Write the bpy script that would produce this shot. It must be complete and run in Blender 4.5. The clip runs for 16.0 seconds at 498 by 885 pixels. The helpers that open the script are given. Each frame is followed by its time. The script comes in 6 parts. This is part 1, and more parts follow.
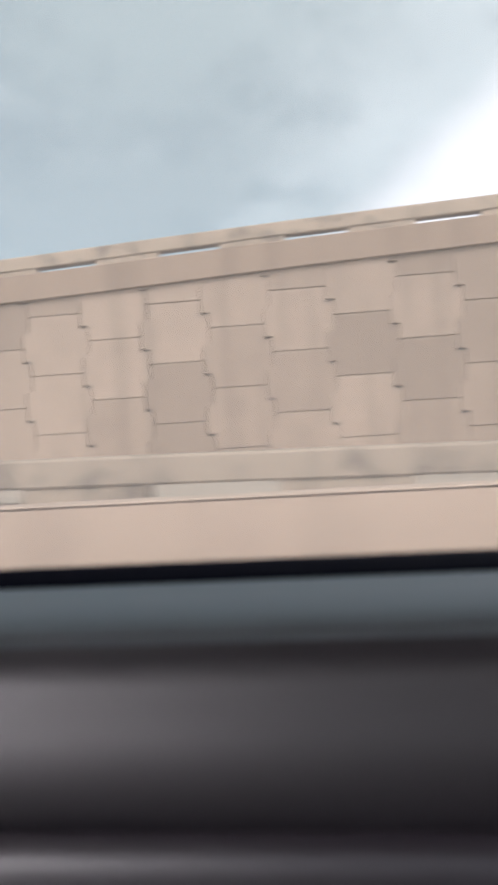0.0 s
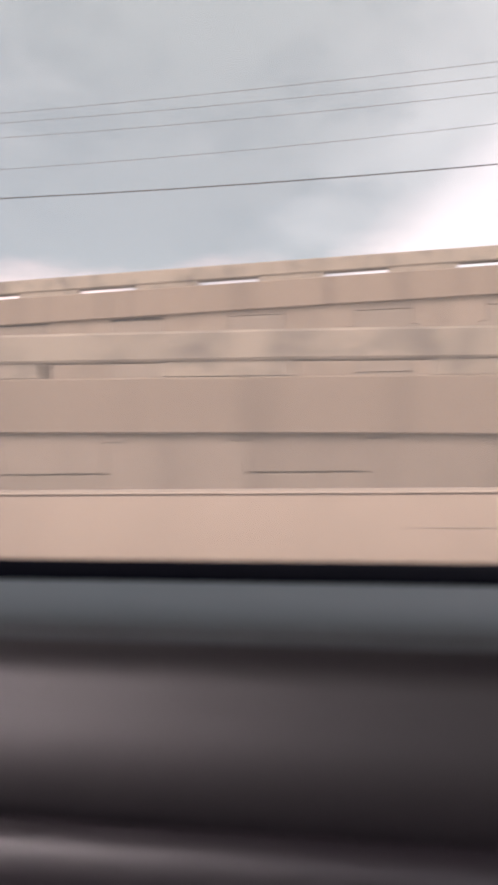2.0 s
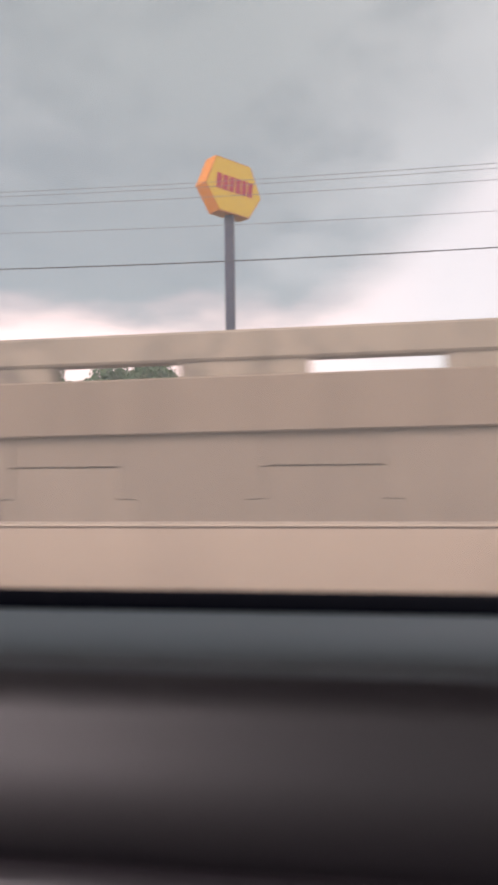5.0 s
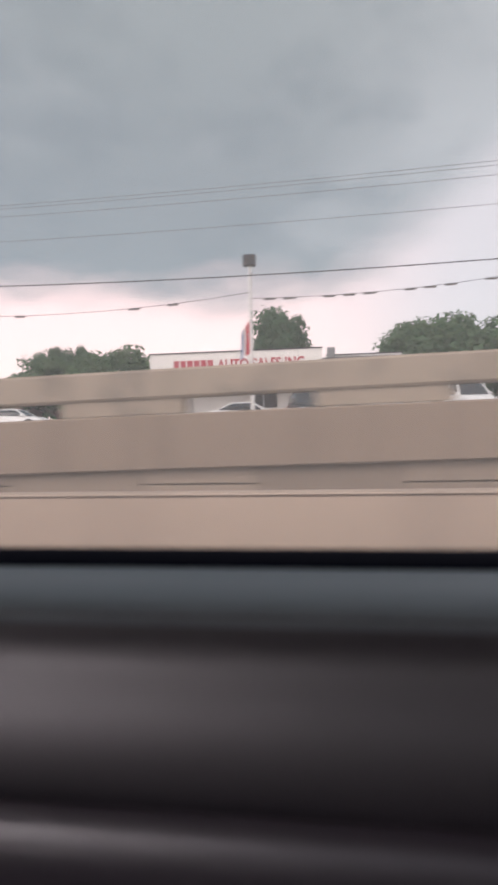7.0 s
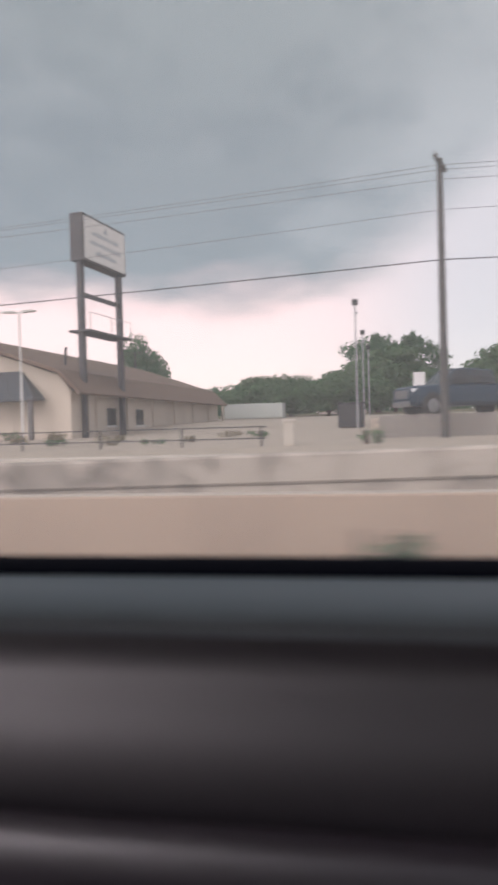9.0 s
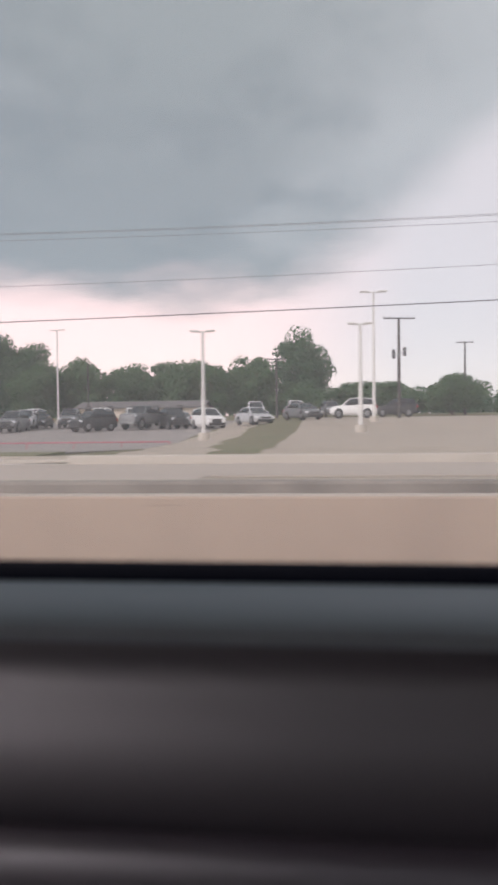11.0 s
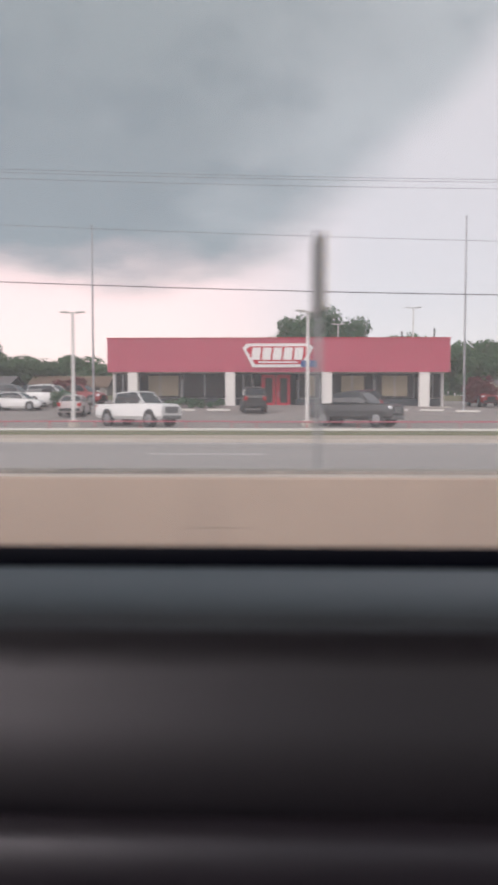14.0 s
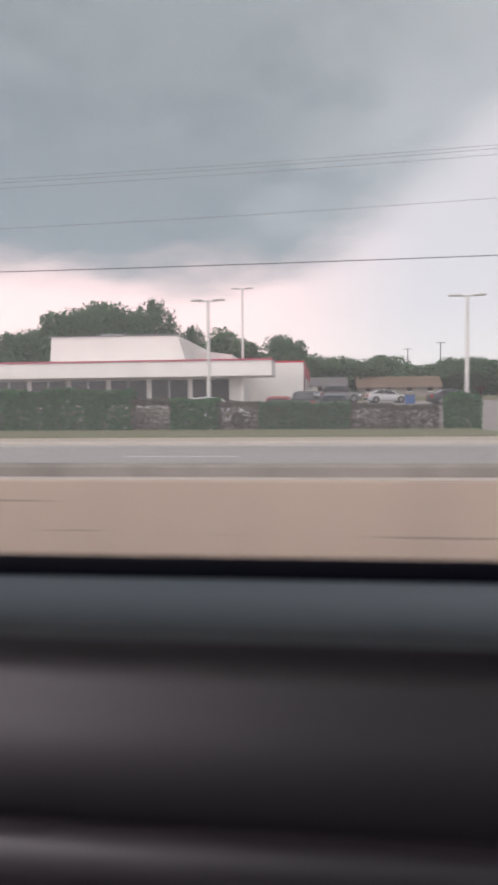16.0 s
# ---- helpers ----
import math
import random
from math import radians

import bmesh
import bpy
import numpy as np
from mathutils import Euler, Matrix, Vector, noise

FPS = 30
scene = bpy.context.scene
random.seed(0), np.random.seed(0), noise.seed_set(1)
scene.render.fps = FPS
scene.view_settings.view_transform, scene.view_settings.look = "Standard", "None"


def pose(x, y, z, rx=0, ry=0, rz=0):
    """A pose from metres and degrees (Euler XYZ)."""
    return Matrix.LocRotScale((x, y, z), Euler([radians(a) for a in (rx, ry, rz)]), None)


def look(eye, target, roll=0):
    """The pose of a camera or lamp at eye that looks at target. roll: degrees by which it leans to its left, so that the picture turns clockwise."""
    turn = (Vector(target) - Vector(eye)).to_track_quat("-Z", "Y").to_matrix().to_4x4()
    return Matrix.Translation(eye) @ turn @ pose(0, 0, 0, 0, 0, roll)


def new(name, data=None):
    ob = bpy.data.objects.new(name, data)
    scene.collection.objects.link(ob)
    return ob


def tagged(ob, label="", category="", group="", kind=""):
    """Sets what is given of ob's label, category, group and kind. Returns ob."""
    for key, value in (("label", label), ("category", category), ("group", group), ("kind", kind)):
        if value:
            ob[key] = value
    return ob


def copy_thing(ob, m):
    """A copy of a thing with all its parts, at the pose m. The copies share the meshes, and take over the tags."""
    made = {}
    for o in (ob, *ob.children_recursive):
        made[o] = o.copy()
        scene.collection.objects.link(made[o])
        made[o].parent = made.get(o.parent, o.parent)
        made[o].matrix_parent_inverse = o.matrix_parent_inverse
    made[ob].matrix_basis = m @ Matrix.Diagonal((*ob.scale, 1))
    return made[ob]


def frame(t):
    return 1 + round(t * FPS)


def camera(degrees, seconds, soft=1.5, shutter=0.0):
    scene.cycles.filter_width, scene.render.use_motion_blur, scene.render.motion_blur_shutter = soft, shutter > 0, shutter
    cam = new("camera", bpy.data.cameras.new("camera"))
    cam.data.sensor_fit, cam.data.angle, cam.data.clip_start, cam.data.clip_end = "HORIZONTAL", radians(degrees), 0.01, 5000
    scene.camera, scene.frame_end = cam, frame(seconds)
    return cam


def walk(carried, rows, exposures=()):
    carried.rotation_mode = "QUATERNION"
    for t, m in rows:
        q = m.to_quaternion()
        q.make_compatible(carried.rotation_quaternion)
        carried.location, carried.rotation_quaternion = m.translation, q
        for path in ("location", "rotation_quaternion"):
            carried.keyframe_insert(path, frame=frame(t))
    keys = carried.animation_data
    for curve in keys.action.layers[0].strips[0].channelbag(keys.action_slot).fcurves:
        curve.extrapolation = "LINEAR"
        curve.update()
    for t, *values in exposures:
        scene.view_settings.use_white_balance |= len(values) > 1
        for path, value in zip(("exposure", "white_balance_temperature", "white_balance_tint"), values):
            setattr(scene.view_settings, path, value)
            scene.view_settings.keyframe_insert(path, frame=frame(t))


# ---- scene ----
# The camera rides at a steady 27 m/s towards -x, about 1.24 m over the road, looking out to +y.
SPEED = 27.0
cam = camera(39.0, 16.0, soft=3.2, shutter=0.2)
# the lens is focused far off, so that the door close by is soft
cam.data.dof.use_dof, cam.data.dof.focus_distance, cam.data.dof.aperture_fstop = True, 40.0, 7.5
# seconds, turn towards the way ahead, tilt up, roll: degrees
PATH = [
    (0.0, 5.80, -1.29, -3.50),
    (0.1, 6.20, -1.59, -3.60),
    (0.2, 6.60, -1.89, -3.75),
    (0.3, 6.90, -2.19, -3.90),
    (0.4, 6.60, -2.49, -4.05),
    (0.5, 6.10, -2.56, -4.10),
    (0.6, 6.90, -2.41, -4.00),
    (0.7, 7.40, -2.26, -3.85),
    (0.8, 7.40, -2.11, -3.70),
    (0.9, 7.17, -1.96, -3.46),
    (1.0, 8.20, -1.47, -3.28),
    (1.1, 7.60, -1.26, -2.64),
    (1.2, 8.10, -1.12, -2.02),
    (1.3, 8.67, -1.01, -1.88),
    (1.4, 9.30, -0.96, -1.99),
    (1.5, 9.84, -0.99, -2.10),
    (1.6, 9.85, -1.15, -2.00),
    (1.7, 9.54, -1.36, -1.79),
    (1.8, 9.15, -1.57, -1.53),
    (1.9, 8.90, -1.68, -1.31),
    (2.0, 8.99, -1.63, -1.20),
    (2.1, 9.68, -1.32, -1.31),
    (2.2, 10.36, -1.15, -1.11),
    (2.3, 11.03, -1.07, -0.83),
    (2.4, 11.69, -1.03, -0.68),
    (2.5, 12.32, -0.98, -0.89),
    (2.6, 12.94, -0.90, -1.74),
    (2.7, 13.22, -0.73, -2.63),
    (2.8, 12.84, -0.44, -2.96),
    (2.9, 11.42, 0.05, -2.07),
    (3.0, 10.50, 0.26, -1.10),
    (3.1, 9.89, 0.68, -0.98),
    (3.2, 9.45, 1.18, -1.25),
    (3.3, 9.04, 1.67, -1.47),
    (3.4, 8.69, 2.10, -1.67),
    (3.5, 8.41, 2.41, -1.84),
    (3.6, 8.24, 2.53, -2.00),
    (3.7, 8.10, 2.55, -2.15),
    (3.8, 7.94, 2.50, -2.25),
    (3.9, 7.67, 2.43, -2.31),
    (4.0, 7.24, 2.39, -2.29),
    (4.1, 6.55, 2.41, -2.16),
    (4.2, 6.18, 2.13, -1.97),
    (4.3, 6.18, 1.77, -1.80),
    (4.4, 6.61, 1.58, -1.74),
    (4.5, 7.57, 1.79, -1.88),
    (4.6, 8.47, 1.53, -2.16),
    (4.7, 8.03, 1.43, -1.53),
    (4.8, 7.73, 1.31, -1.12),
    (5.2, 7.45, 0.78, -0.56),
    (5.6, 7.87, 0.24, -0.62),
    (6.0, 8.53, -0.27, -0.82),
    (6.4, 9.19, -0.74, -1.05),
    (6.8, 9.66, -1.16, -1.29),
    (6.9, 9.70, -1.26, -1.36),
    (7.0, 9.70, -1.35, -1.42),
    (7.1, 9.64, -1.43, -1.49),
    (7.2, 9.59, -1.50, -1.53),
    (7.3, 9.59, -1.55, -1.53),
    (7.4, 9.72, -1.58, -1.47),
    (7.5, 10.04, -1.59, -1.28),
    (7.6, 11.00, -1.40, -1.65),
    (7.7, 11.00, -1.32, -1.93),
    (7.8, 10.71, -1.28, -2.04),
    (7.9, 10.77, -1.23, -1.88),
    (8.0, 10.49, -1.15, -1.70),
    (8.1, 9.15, -1.01, -1.72),
    (8.2, 8.81, -0.98, -1.74),
    (8.3, 9.12, -1.00, -1.68),
    (8.4, 9.78, -1.04, -1.49),
    (8.5, 10.48, -1.06, -1.07),
    (8.6, 10.83, -1.11, -1.02),
    (8.7, 10.89, -1.17, -1.17),
    (8.8, 10.68, -1.21, -1.38),
    (8.9, 10.24, -1.22, -1.54),
    (9.0, 9.88, -1.23, -1.59),
    (9.1, 9.92, -1.27, -1.50),
    (9.2, 10.13, -1.33, -1.35),
    (9.3, 10.29, -1.40, -1.19),
    (9.4, 10.20, -1.45, -1.10),
    (9.5, 9.62, -1.49, -1.17),
    (9.6, 9.29, -1.42, -1.10),
    (9.7, 9.19, -1.29, -0.99),
    (9.8, 9.31, -1.10, -0.90),
    (9.9, 9.65, -0.87, -0.94),
    (10.0, 9.79, -0.66, -0.94),
    (10.1, 9.31, -0.52, -0.75),
    (10.2, 8.59, -0.45, -0.53),
    (10.4, 7.52, -0.49, -0.35),
    (10.8, 6.29, -0.93, -0.47),
    (11.2, 5.59, -1.51, -0.78),
    (11.6, 5.10, -2.13, -1.14),
    (12.0, 4.69, -2.79, -1.49),
    (12.3, 4.43, -3.35, -1.71),
    (12.4, 4.36, -3.56, -1.76),
    (12.5, 4.19, -3.75, -1.79),
    (12.6, 3.84, -3.85, -1.79),
    (12.7, 3.31, -3.91, -1.75),
    (12.8, 2.61, -3.98, -1.65),
    (12.9, 1.73, -4.10, -1.44),
    (13.0, 0.66, -4.33, -1.08),
    (13.1, 0.67, -4.44, -0.82),
    (13.2, 1.18, -4.49, -0.63),
    (13.3, 1.61, -4.49, -0.47),
    (13.4, 1.39, -4.49, -0.32),
    (13.5, 1.23, -4.38, -0.22),
    (13.6, 1.81, -4.07, -0.17),
    (13.7, 1.57, -3.82, -0.04),
    (13.8, 1.30, -3.55, 0.07),
    (13.9, 1.81, -3.18, 0.01),
    (14.0, 1.35, -2.83, 0.04),
    (14.1, 1.49, -2.58, 0.04),
    (14.2, 1.81, -2.39, 0.03),
    (14.3, 1.96, -2.21, 0.02),
    (14.4, 2.04, -2.03, 0.02),
    (14.5, 2.18, -1.87, 0.02),
    (14.6, 2.50, -1.72, 0.04),
    (14.7, 2.84, -1.60, 0.06),
    (14.8, 3.06, -1.54, 0.07),
    (14.9, 2.99, -1.58, 0.04),
    (15.0, 3.16, -1.63, 0.03),
    (15.1, 4.10, -1.65, 0.07),
    (15.2, 5.03, -1.74, -0.01),
    (15.3, 5.74, -1.87, -0.16),
    (15.4, 6.01, -2.00, -0.32),
    (15.5, 5.58, -2.09, -0.43),
    (15.6, 5.93, -2.23, -0.58),
    (15.7, 6.47, -2.38, -0.69),
    (15.8, 6.65, -2.48, -0.69),
    (15.9, 6.59, -2.57, -0.61),
    (16.0, 6.42, -2.65, -0.49),
]
# the phone's own exposure and white balance: brighter and rosier beside the walls
EXPOSURES = [(0.0, 0.88, 6350, 12), (0.3, 0.87, 6800, 19), (0.5, 0.86, 6920, 22), (4.0, 0.68, 6920, 22), (4.7, 0.61, 6900, 21), (6.8, 0.33, 6640, 18), (8.0, 0.27, 6590, 18), (16.0, 0.24, 6560, 17)]
# the height of the phone over the road, which sways a little in the hand: seconds, metres
HEIGHT = [(0, 1.2439), (0.5, 1.2536), (1, 1.2448), (1.5, 1.2466), (2, 1.2494), (2.5, 1.2391), (3, 1.2447), (3.5, 1.2369), (4, 1.2440), (4.5, 1.2468), (7, 1.2373), (7.5, 1.2448), (8, 1.2463), (8.5, 1.2417), (9, 1.2423), (9.5, 1.2504), (10, 1.2502), (12.5, 1.2369), (13, 1.2544), (13.5, 1.2462), (14, 1.2485), (14.5, 1.2434), (15, 1.2426), (15.5, 1.2471), (16, 1.2557)]


def eye_height(t):
    for (ta, za), (tb, zb) in zip(HEIGHT, HEIGHT[1:]):
        if t <= tb:
            k = (t - ta) / (tb - ta)
            return za + (zb - za) * k * k * (3 - 2 * k)
    return HEIGHT[-1][1]


walk(cam, [(t, pose(-SPEED * t, 0, eye_height(t), 90 + tilt, 0, turn) @ pose(0, 0, 0, 0, 0, roll)) for t, turn, tilt, roll in PATH], EXPOSURES)

# ---- world and sun ----
world = bpy.data.worlds.new("storm_sky")
scene.world = world
world.use_nodes = True
wn, wl = world.node_tree.nodes, world.node_tree.links
wn.clear()


def wnode(kind, **kw):
    n = wn.new(kind)
    for k, v in kw.items():
        n.inputs[k].default_value = v
    return n


def wmath(op, a, b=None, clamp=False):
    n = wn.new("ShaderNodeMath")
    n.operation, n.use_clamp = op, clamp
    for i, v in enumerate((a, b)):
        if v is None:
            continue
        if isinstance(v, (int, float)):
            n.inputs[i].default_value = v
        else:
            wl.new(v, n.inputs[i])
    return n.outputs[0]


def wmix(fac, a, b):
    n = wn.new("ShaderNodeMix")
    n.data_type = "RGBA"
    for i, v in ((0, fac), (6, a), (7, b)):
        if isinstance(v, (tuple, float, int)):
            n.inputs[i].default_value = v if not isinstance(v, tuple) else (*v, 1)
        else:
            wl.new(v, n.inputs[i])
    return n.outputs[2]


def wramp(v, lo, hi):
    n = wn.new("ShaderNodeMapRange")
    n.interpolation_type = "SMOOTHSTEP"
    wl.new(v, n.inputs[0])
    n.inputs[1].default_value, n.inputs[2].default_value = lo, hi
    return n.outputs[0]


coord = wn.new("ShaderNodeTexCoord").outputs["Generated"]
sep = wn.new("ShaderNodeSeparateXYZ")
wl.new(coord, sep.inputs[0])
dx, dy, dz = sep.outputs
# elevation and bearing of a direction, in degrees (bearing 0 straight out of the window, rising to the right)
elev = wmath("MULTIPLY", wmath("ARCSINE", dz), 57.2958)
bear = wmath("MULTIPLY", wmath("ARCTAN2", dx, dy), 57.2958)
# clouds lie on a flat layer: its plan coordinates
layer = wn.new("ShaderNodeCombineXYZ")
dome = wmath("ADD", wmath("MAXIMUM", dz, 0.0), 0.22)
wl.new(wmath("DIVIDE", dx, dome), layer.inputs[0])
wl.new(wmath("DIVIDE", dy, dome), layer.inputs[1])
big = wnode("ShaderNodeTexNoise", Scale=0.9, Detail=4.0, Roughness=0.5)
wl.new(layer.outputs[0], big.inputs["Vector"])
small = wnode("ShaderNodeTexNoise", Scale=2.6, Detail=6.0, Roughness=0.55)
wl.new(layer.outputs[0], small.inputs["Vector"])
b1 = wmath("SUBTRACT", big.outputs[0], 0.5)
s1 = wmath("SUBTRACT", small.outputs[0], 0.5)
# base of the storm cloud: low ahead, lifting to the right
lift = wmath("MULTIPLY", wramp(bear, -6.0, 30.0), 20.0)
base = wmath("ADD", wmath("ADD", wmath("MULTIPLY", b1, 9.0), wmath("MULTIPLY", s1, 5.0)), wmath("ADD", lift, 11.0))
over = wmath("SUBTRACT", elev, base)
cloud = wramp(over, -2.8, 2.6)
high = wramp(over, 3.0, 26.0)
nish = wn.new("ShaderNodeTexSky")
nish.sky_type, nish.sun_disc = "NISHITA", False
nish.sun_elevation, nish.sun_rotation = radians(40), radians(150)
pale = wmix(wramp(bear, -10.0, 9.0), (1.07, 0.805, 0.738), (0.65, 0.643, 0.638))
pale = wmix(wramp(elev, 0.0, 9.0), wmix(0.35, pale, (0.86, 0.80, 0.79)), pale)
dark = wmix(high, (0.226, 0.260, 0.245), (0.285, 0.330, 0.312))
dark = wmix(wmath("MULTIPLY", wramp(b1, -0.02, 0.16), 0.5), dark, (0.47, 0.505, 0.49))
dark = wmix(wmath("MULTIPLY", wramp(bear, -11.0, 24.0), 0.75), dark, (0.515, 0.558, 0.545))
# mottled underside of the cloud
mottle = wnode("ShaderNodeTexNoise", Scale=2.6, Detail=5.0, Roughness=0.6)
wl.new(layer.outputs[0], mottle.inputs["Vector"])
dark = wmix(wmath("MULTIPLY", wramp(mottle.outputs[0], 0.44, 0.68), 0.5), dark, (0.166, 0.205, 0.20))
sky = wmix(cloud, pale, dark)
# open sky behind the car, with unseen glow added ahead for the door's sheen
behind = wramp(wmath("MULTIPLY", dy, -1.0), 0.1, 0.8)
ahead = wmath("MULTIPLY", wmath("ARCTAN2", wmath("MULTIPLY", dx, -1.0), wmath("MULTIPLY", dy, -1.0)), 57.2958)
sky = wmix(behind, sky, wmix(wramp(ahead, 4.0, 40.0), (0.20, 0.19, 0.19), (4.7, 4.5, 4.4)))
sky = wmix(0.025, sky, nish.outputs[0])
ground_glow = wmix(wramp(elev, -3.0, -0.5), (0.3, 0.27, 0.25), sky)
bg = wn.new("ShaderNodeBackground")
wl.new(ground_glow, bg.inputs[0])
bg.inputs[1].default_value = 1.0
wl.new(bg.outputs[0], wn.new("ShaderNodeOutputWorld").inputs[0])

sun = new("sun", bpy.data.lights.new("sun", "SUN"))
sun.data.energy, sun.data.angle, sun.data.color = 0.85, radians(25), (1.0, 0.95, 0.88)
sun.matrix_world = look((-200, -60, 70), (-215, 0, 0))

# ---- materials ----
def material(name, colour, rough=0.8, metal=0.0, grain=0.12, grain_size=14.0, stain=0.2, stain_size=0.6, stain_colour=None,
             bump=0.15, vary=0.0, stretch=(1, 1, 1), streak=0.0, streak_size=0.9, coat=0.0, scuff=0.0):
    """Procedural surface: base colour with fine grain, large stains, optional streaks, a tint of its own for each object, and relief."""
    m = bpy.data.materials.new(name)
    m.use_nodes = True
    n, l = m.node_tree.nodes, m.node_tree.links
    p = n["Principled BSDF"]
    p.inputs["Roughness"].default_value, p.inputs["Metallic"].default_value = rough, metal
    p.inputs["Coat Weight"].default_value = coat
    geo = n.new("ShaderNodeNewGeometry")
    scale = n.new("ShaderNodeVectorMath")
    scale.operation = "MULTIPLY"
    scale.inputs[1].default_value = stretch
    l.new(geo.outputs["Position"], scale.inputs[0])

    def noise_at(size, detail, src):
        t = n.new("ShaderNodeTexNoise")
        t.inputs["Scale"].default_value, t.inputs["Detail"].default_value = size, detail
        l.new(src, t.inputs["Vector"])
        return t.outputs[0]

    def mix(fac, a, b):
        x = n.new("ShaderNodeMix")
        x.data_type = "RGBA"
        for i, v in ((0, fac), (6, a), (7, b)):
            if isinstance(v, (int, float)):
                x.inputs[i].default_value = v
            elif isinstance(v, tuple):
                x.inputs[i].default_value = (*v, 1)
            else:
                l.new(v, x.inputs[i])
        return x.outputs[2]

    def span(v, lo, hi, top):
        r = n.new("ShaderNodeMapRange")
        l.new(v, r.inputs[0])
        r.inputs[1].default_value, r.inputs[2].default_value, r.inputs[4].default_value = lo, hi, top
        return r.outputs[0]

    fine = noise_at(grain_size, 5, scale.outputs[0])
    large = noise_at(stain_size, 4, scale.outputs[0])
    dim = tuple(c * 0.55 for c in colour)
    out = mix(span(fine, 0.35, 0.75, grain), colour, dim)
    out = mix(span(large, 0.48, 0.75, stain), out, stain_colour or dim)
    if streak:
        drip = n.new("ShaderNodeVectorMath")
        drip.operation = "MULTIPLY"
        drip.inputs[1].default_value = (streak_size, streak_size, 0.07)
        l.new(geo.outputs["Position"], drip.inputs[0])
        out = mix(span(noise_at(1.0, 3, drip.outputs[0]), 0.5, 0.72, streak), out, tuple(c * 0.35 for c in colour))
    if scuff:
        along_ = n.new("ShaderNodeVectorMath")
        along_.operation = "MULTIPLY"
        along_.inputs[1].default_value = (0.4, 1.0, 22.0)
        l.new(geo.outputs["Position"], along_.inputs[0])
        out = mix(span(noise_at(1.0, 2, along_.outputs[0]), 0.72, 0.77, scuff), out, tuple(c * 0.28 for c in colour))
    if vary:
        info = n.new("ShaderNodeObjectInfo")
        out = mix(span(info.outputs["Random"], 0.0, 1.0, vary), out, tuple(c * k for c, k in zip(colour, (0.58, 0.57, 0.56))))
    l.new(out, p.inputs["Base Color"])
    if bump:
        b = n.new("ShaderNodeBump")
        b.inputs["Strength"].default_value, b.inputs["Distance"].default_value = bump, 0.02
        l.new(fine, b.inputs["Height"])
        l.new(b.outputs[0], p.inputs["Normal"])
    return m


def plain(name, colour, rough=0.5, metal=0.0, **kw):
    return material(name, colour, rough, metal, grain=0.08, stain=0.12, bump=0.04, **kw)


def glass(name, colour, rough=0.05):
    m = bpy.data.materials.new(name)
    m.use_nodes = True
    p = m.node_tree.nodes["Principled BSDF"]
    p.inputs["Base Color"].default_value = (*colour, 1)
    p.inputs["Roughness"].default_value = rough
    p.inputs["IOR"].default_value = 1.52
    return m


def hazy_glass(name, veil):
    """Clear thin glass under a film of dried rain and dust that also stands in for haze in the air."""
    m = bpy.data.materials.new(name)
    m.use_nodes = True
    n, l = m.node_tree.nodes, m.node_tree.links
    clear, film, mix = n.new("ShaderNodeBsdfTransparent"), n.new("ShaderNodeBsdfTranslucent"), n.new("ShaderNodeMixShader")
    film.inputs[0].default_value = (0.80, 0.80, 0.82, 1)
    mix.inputs[0].default_value = veil
    l.new(clear.outputs[0], mix.inputs[1])
    l.new(film.outputs[0], mix.inputs[2])
    l.new(mix.outputs[0], n["Material Output"].inputs[0])
    return m


TAN = (0.435, 0.330, 0.255)
M_BARRIER = material("barrier_concrete", TAN, 0.85, grain=0.15, stain=0.22, stain_size=0.5, streak=0.28, scuff=0.6)
M_COPING = material("coping_concrete", (0.272, 0.203, 0.150), 0.85, stain=0.18, stain_size=0.25, streak=0.35, streak_size=1.6)
M_COPING_PALE = material("pale_coping_concrete", (0.39, 0.305, 0.235), 0.85, stain=0.2, stain_size=0.4)
M_RAIL = material("rail_concrete", (0.352, 0.285, 0.218), 0.88, stain=1.0, stain_size=2.3, stain_colour=(0.17, 0.14, 0.115), streak=0.3, streak_size=1.1, stretch=(0.9, 1, 1.0))
M_LIT_TOP = material("lit_top_concrete", (0.46, 0.40, 0.34), 0.88, stain=0.4, stain_size=0.8)
M_PALE_WALL = material("pale_stained_concrete", (0.47, 0.415, 0.36), 0.88, stain=1.0, stain_size=2.0, stain_colour=(0.13, 0.112, 0.098), streak=0.7, streak_size=1.9, stretch=(0.8, 1, 1.0))
M_LOW_WALL = material("low_wall_concrete", (0.27, 0.235, 0.20), 0.88, stain=0.85, stain_size=1.9, stain_colour=(0.13, 0.115, 0.10), streak=0.7, streak_size=0.8, stretch=(0.9, 1, 0.35))
M_PANEL = material("panel_concrete", (0.345, 0.268, 0.206), 0.85, grain=0.18, grain_size=22, stain=0.3, stain_size=1.1, vary=0.75, streak=0.36, streak_size=1.5)
M_PANEL_DARK = material("aggregate_panel_concrete", (0.30, 0.24, 0.19), 0.9, grain=0.3, grain_size=26, stain=0.15, stain_size=0.8, vary=0.3, streak=0.25, streak_size=1.5)
# dark backing colour that paints shade into the panel joints
M_JOINT = material("joint_shadow_backing", (0.13, 0.105, 0.09), 0.95)
M_ROAD = material("concrete_road", (0.42, 0.36, 0.31), 0.85, grain=0.2, stain=0.3, stain_size=0.25, stretch=(0.25, 1, 1))
M_ASPHALT = material("asphalt", (0.33, 0.308, 0.295), 0.9, grain=0.25, grain_size=30, stain=0.3, stain_size=0.2, stretch=(0.3, 1, 1))
M_DECK = material("ramp_deck_concrete", (0.37, 0.31, 0.25), 0.9, grain=0.2, stain=0.3, stretch=(0.25, 1, 1))
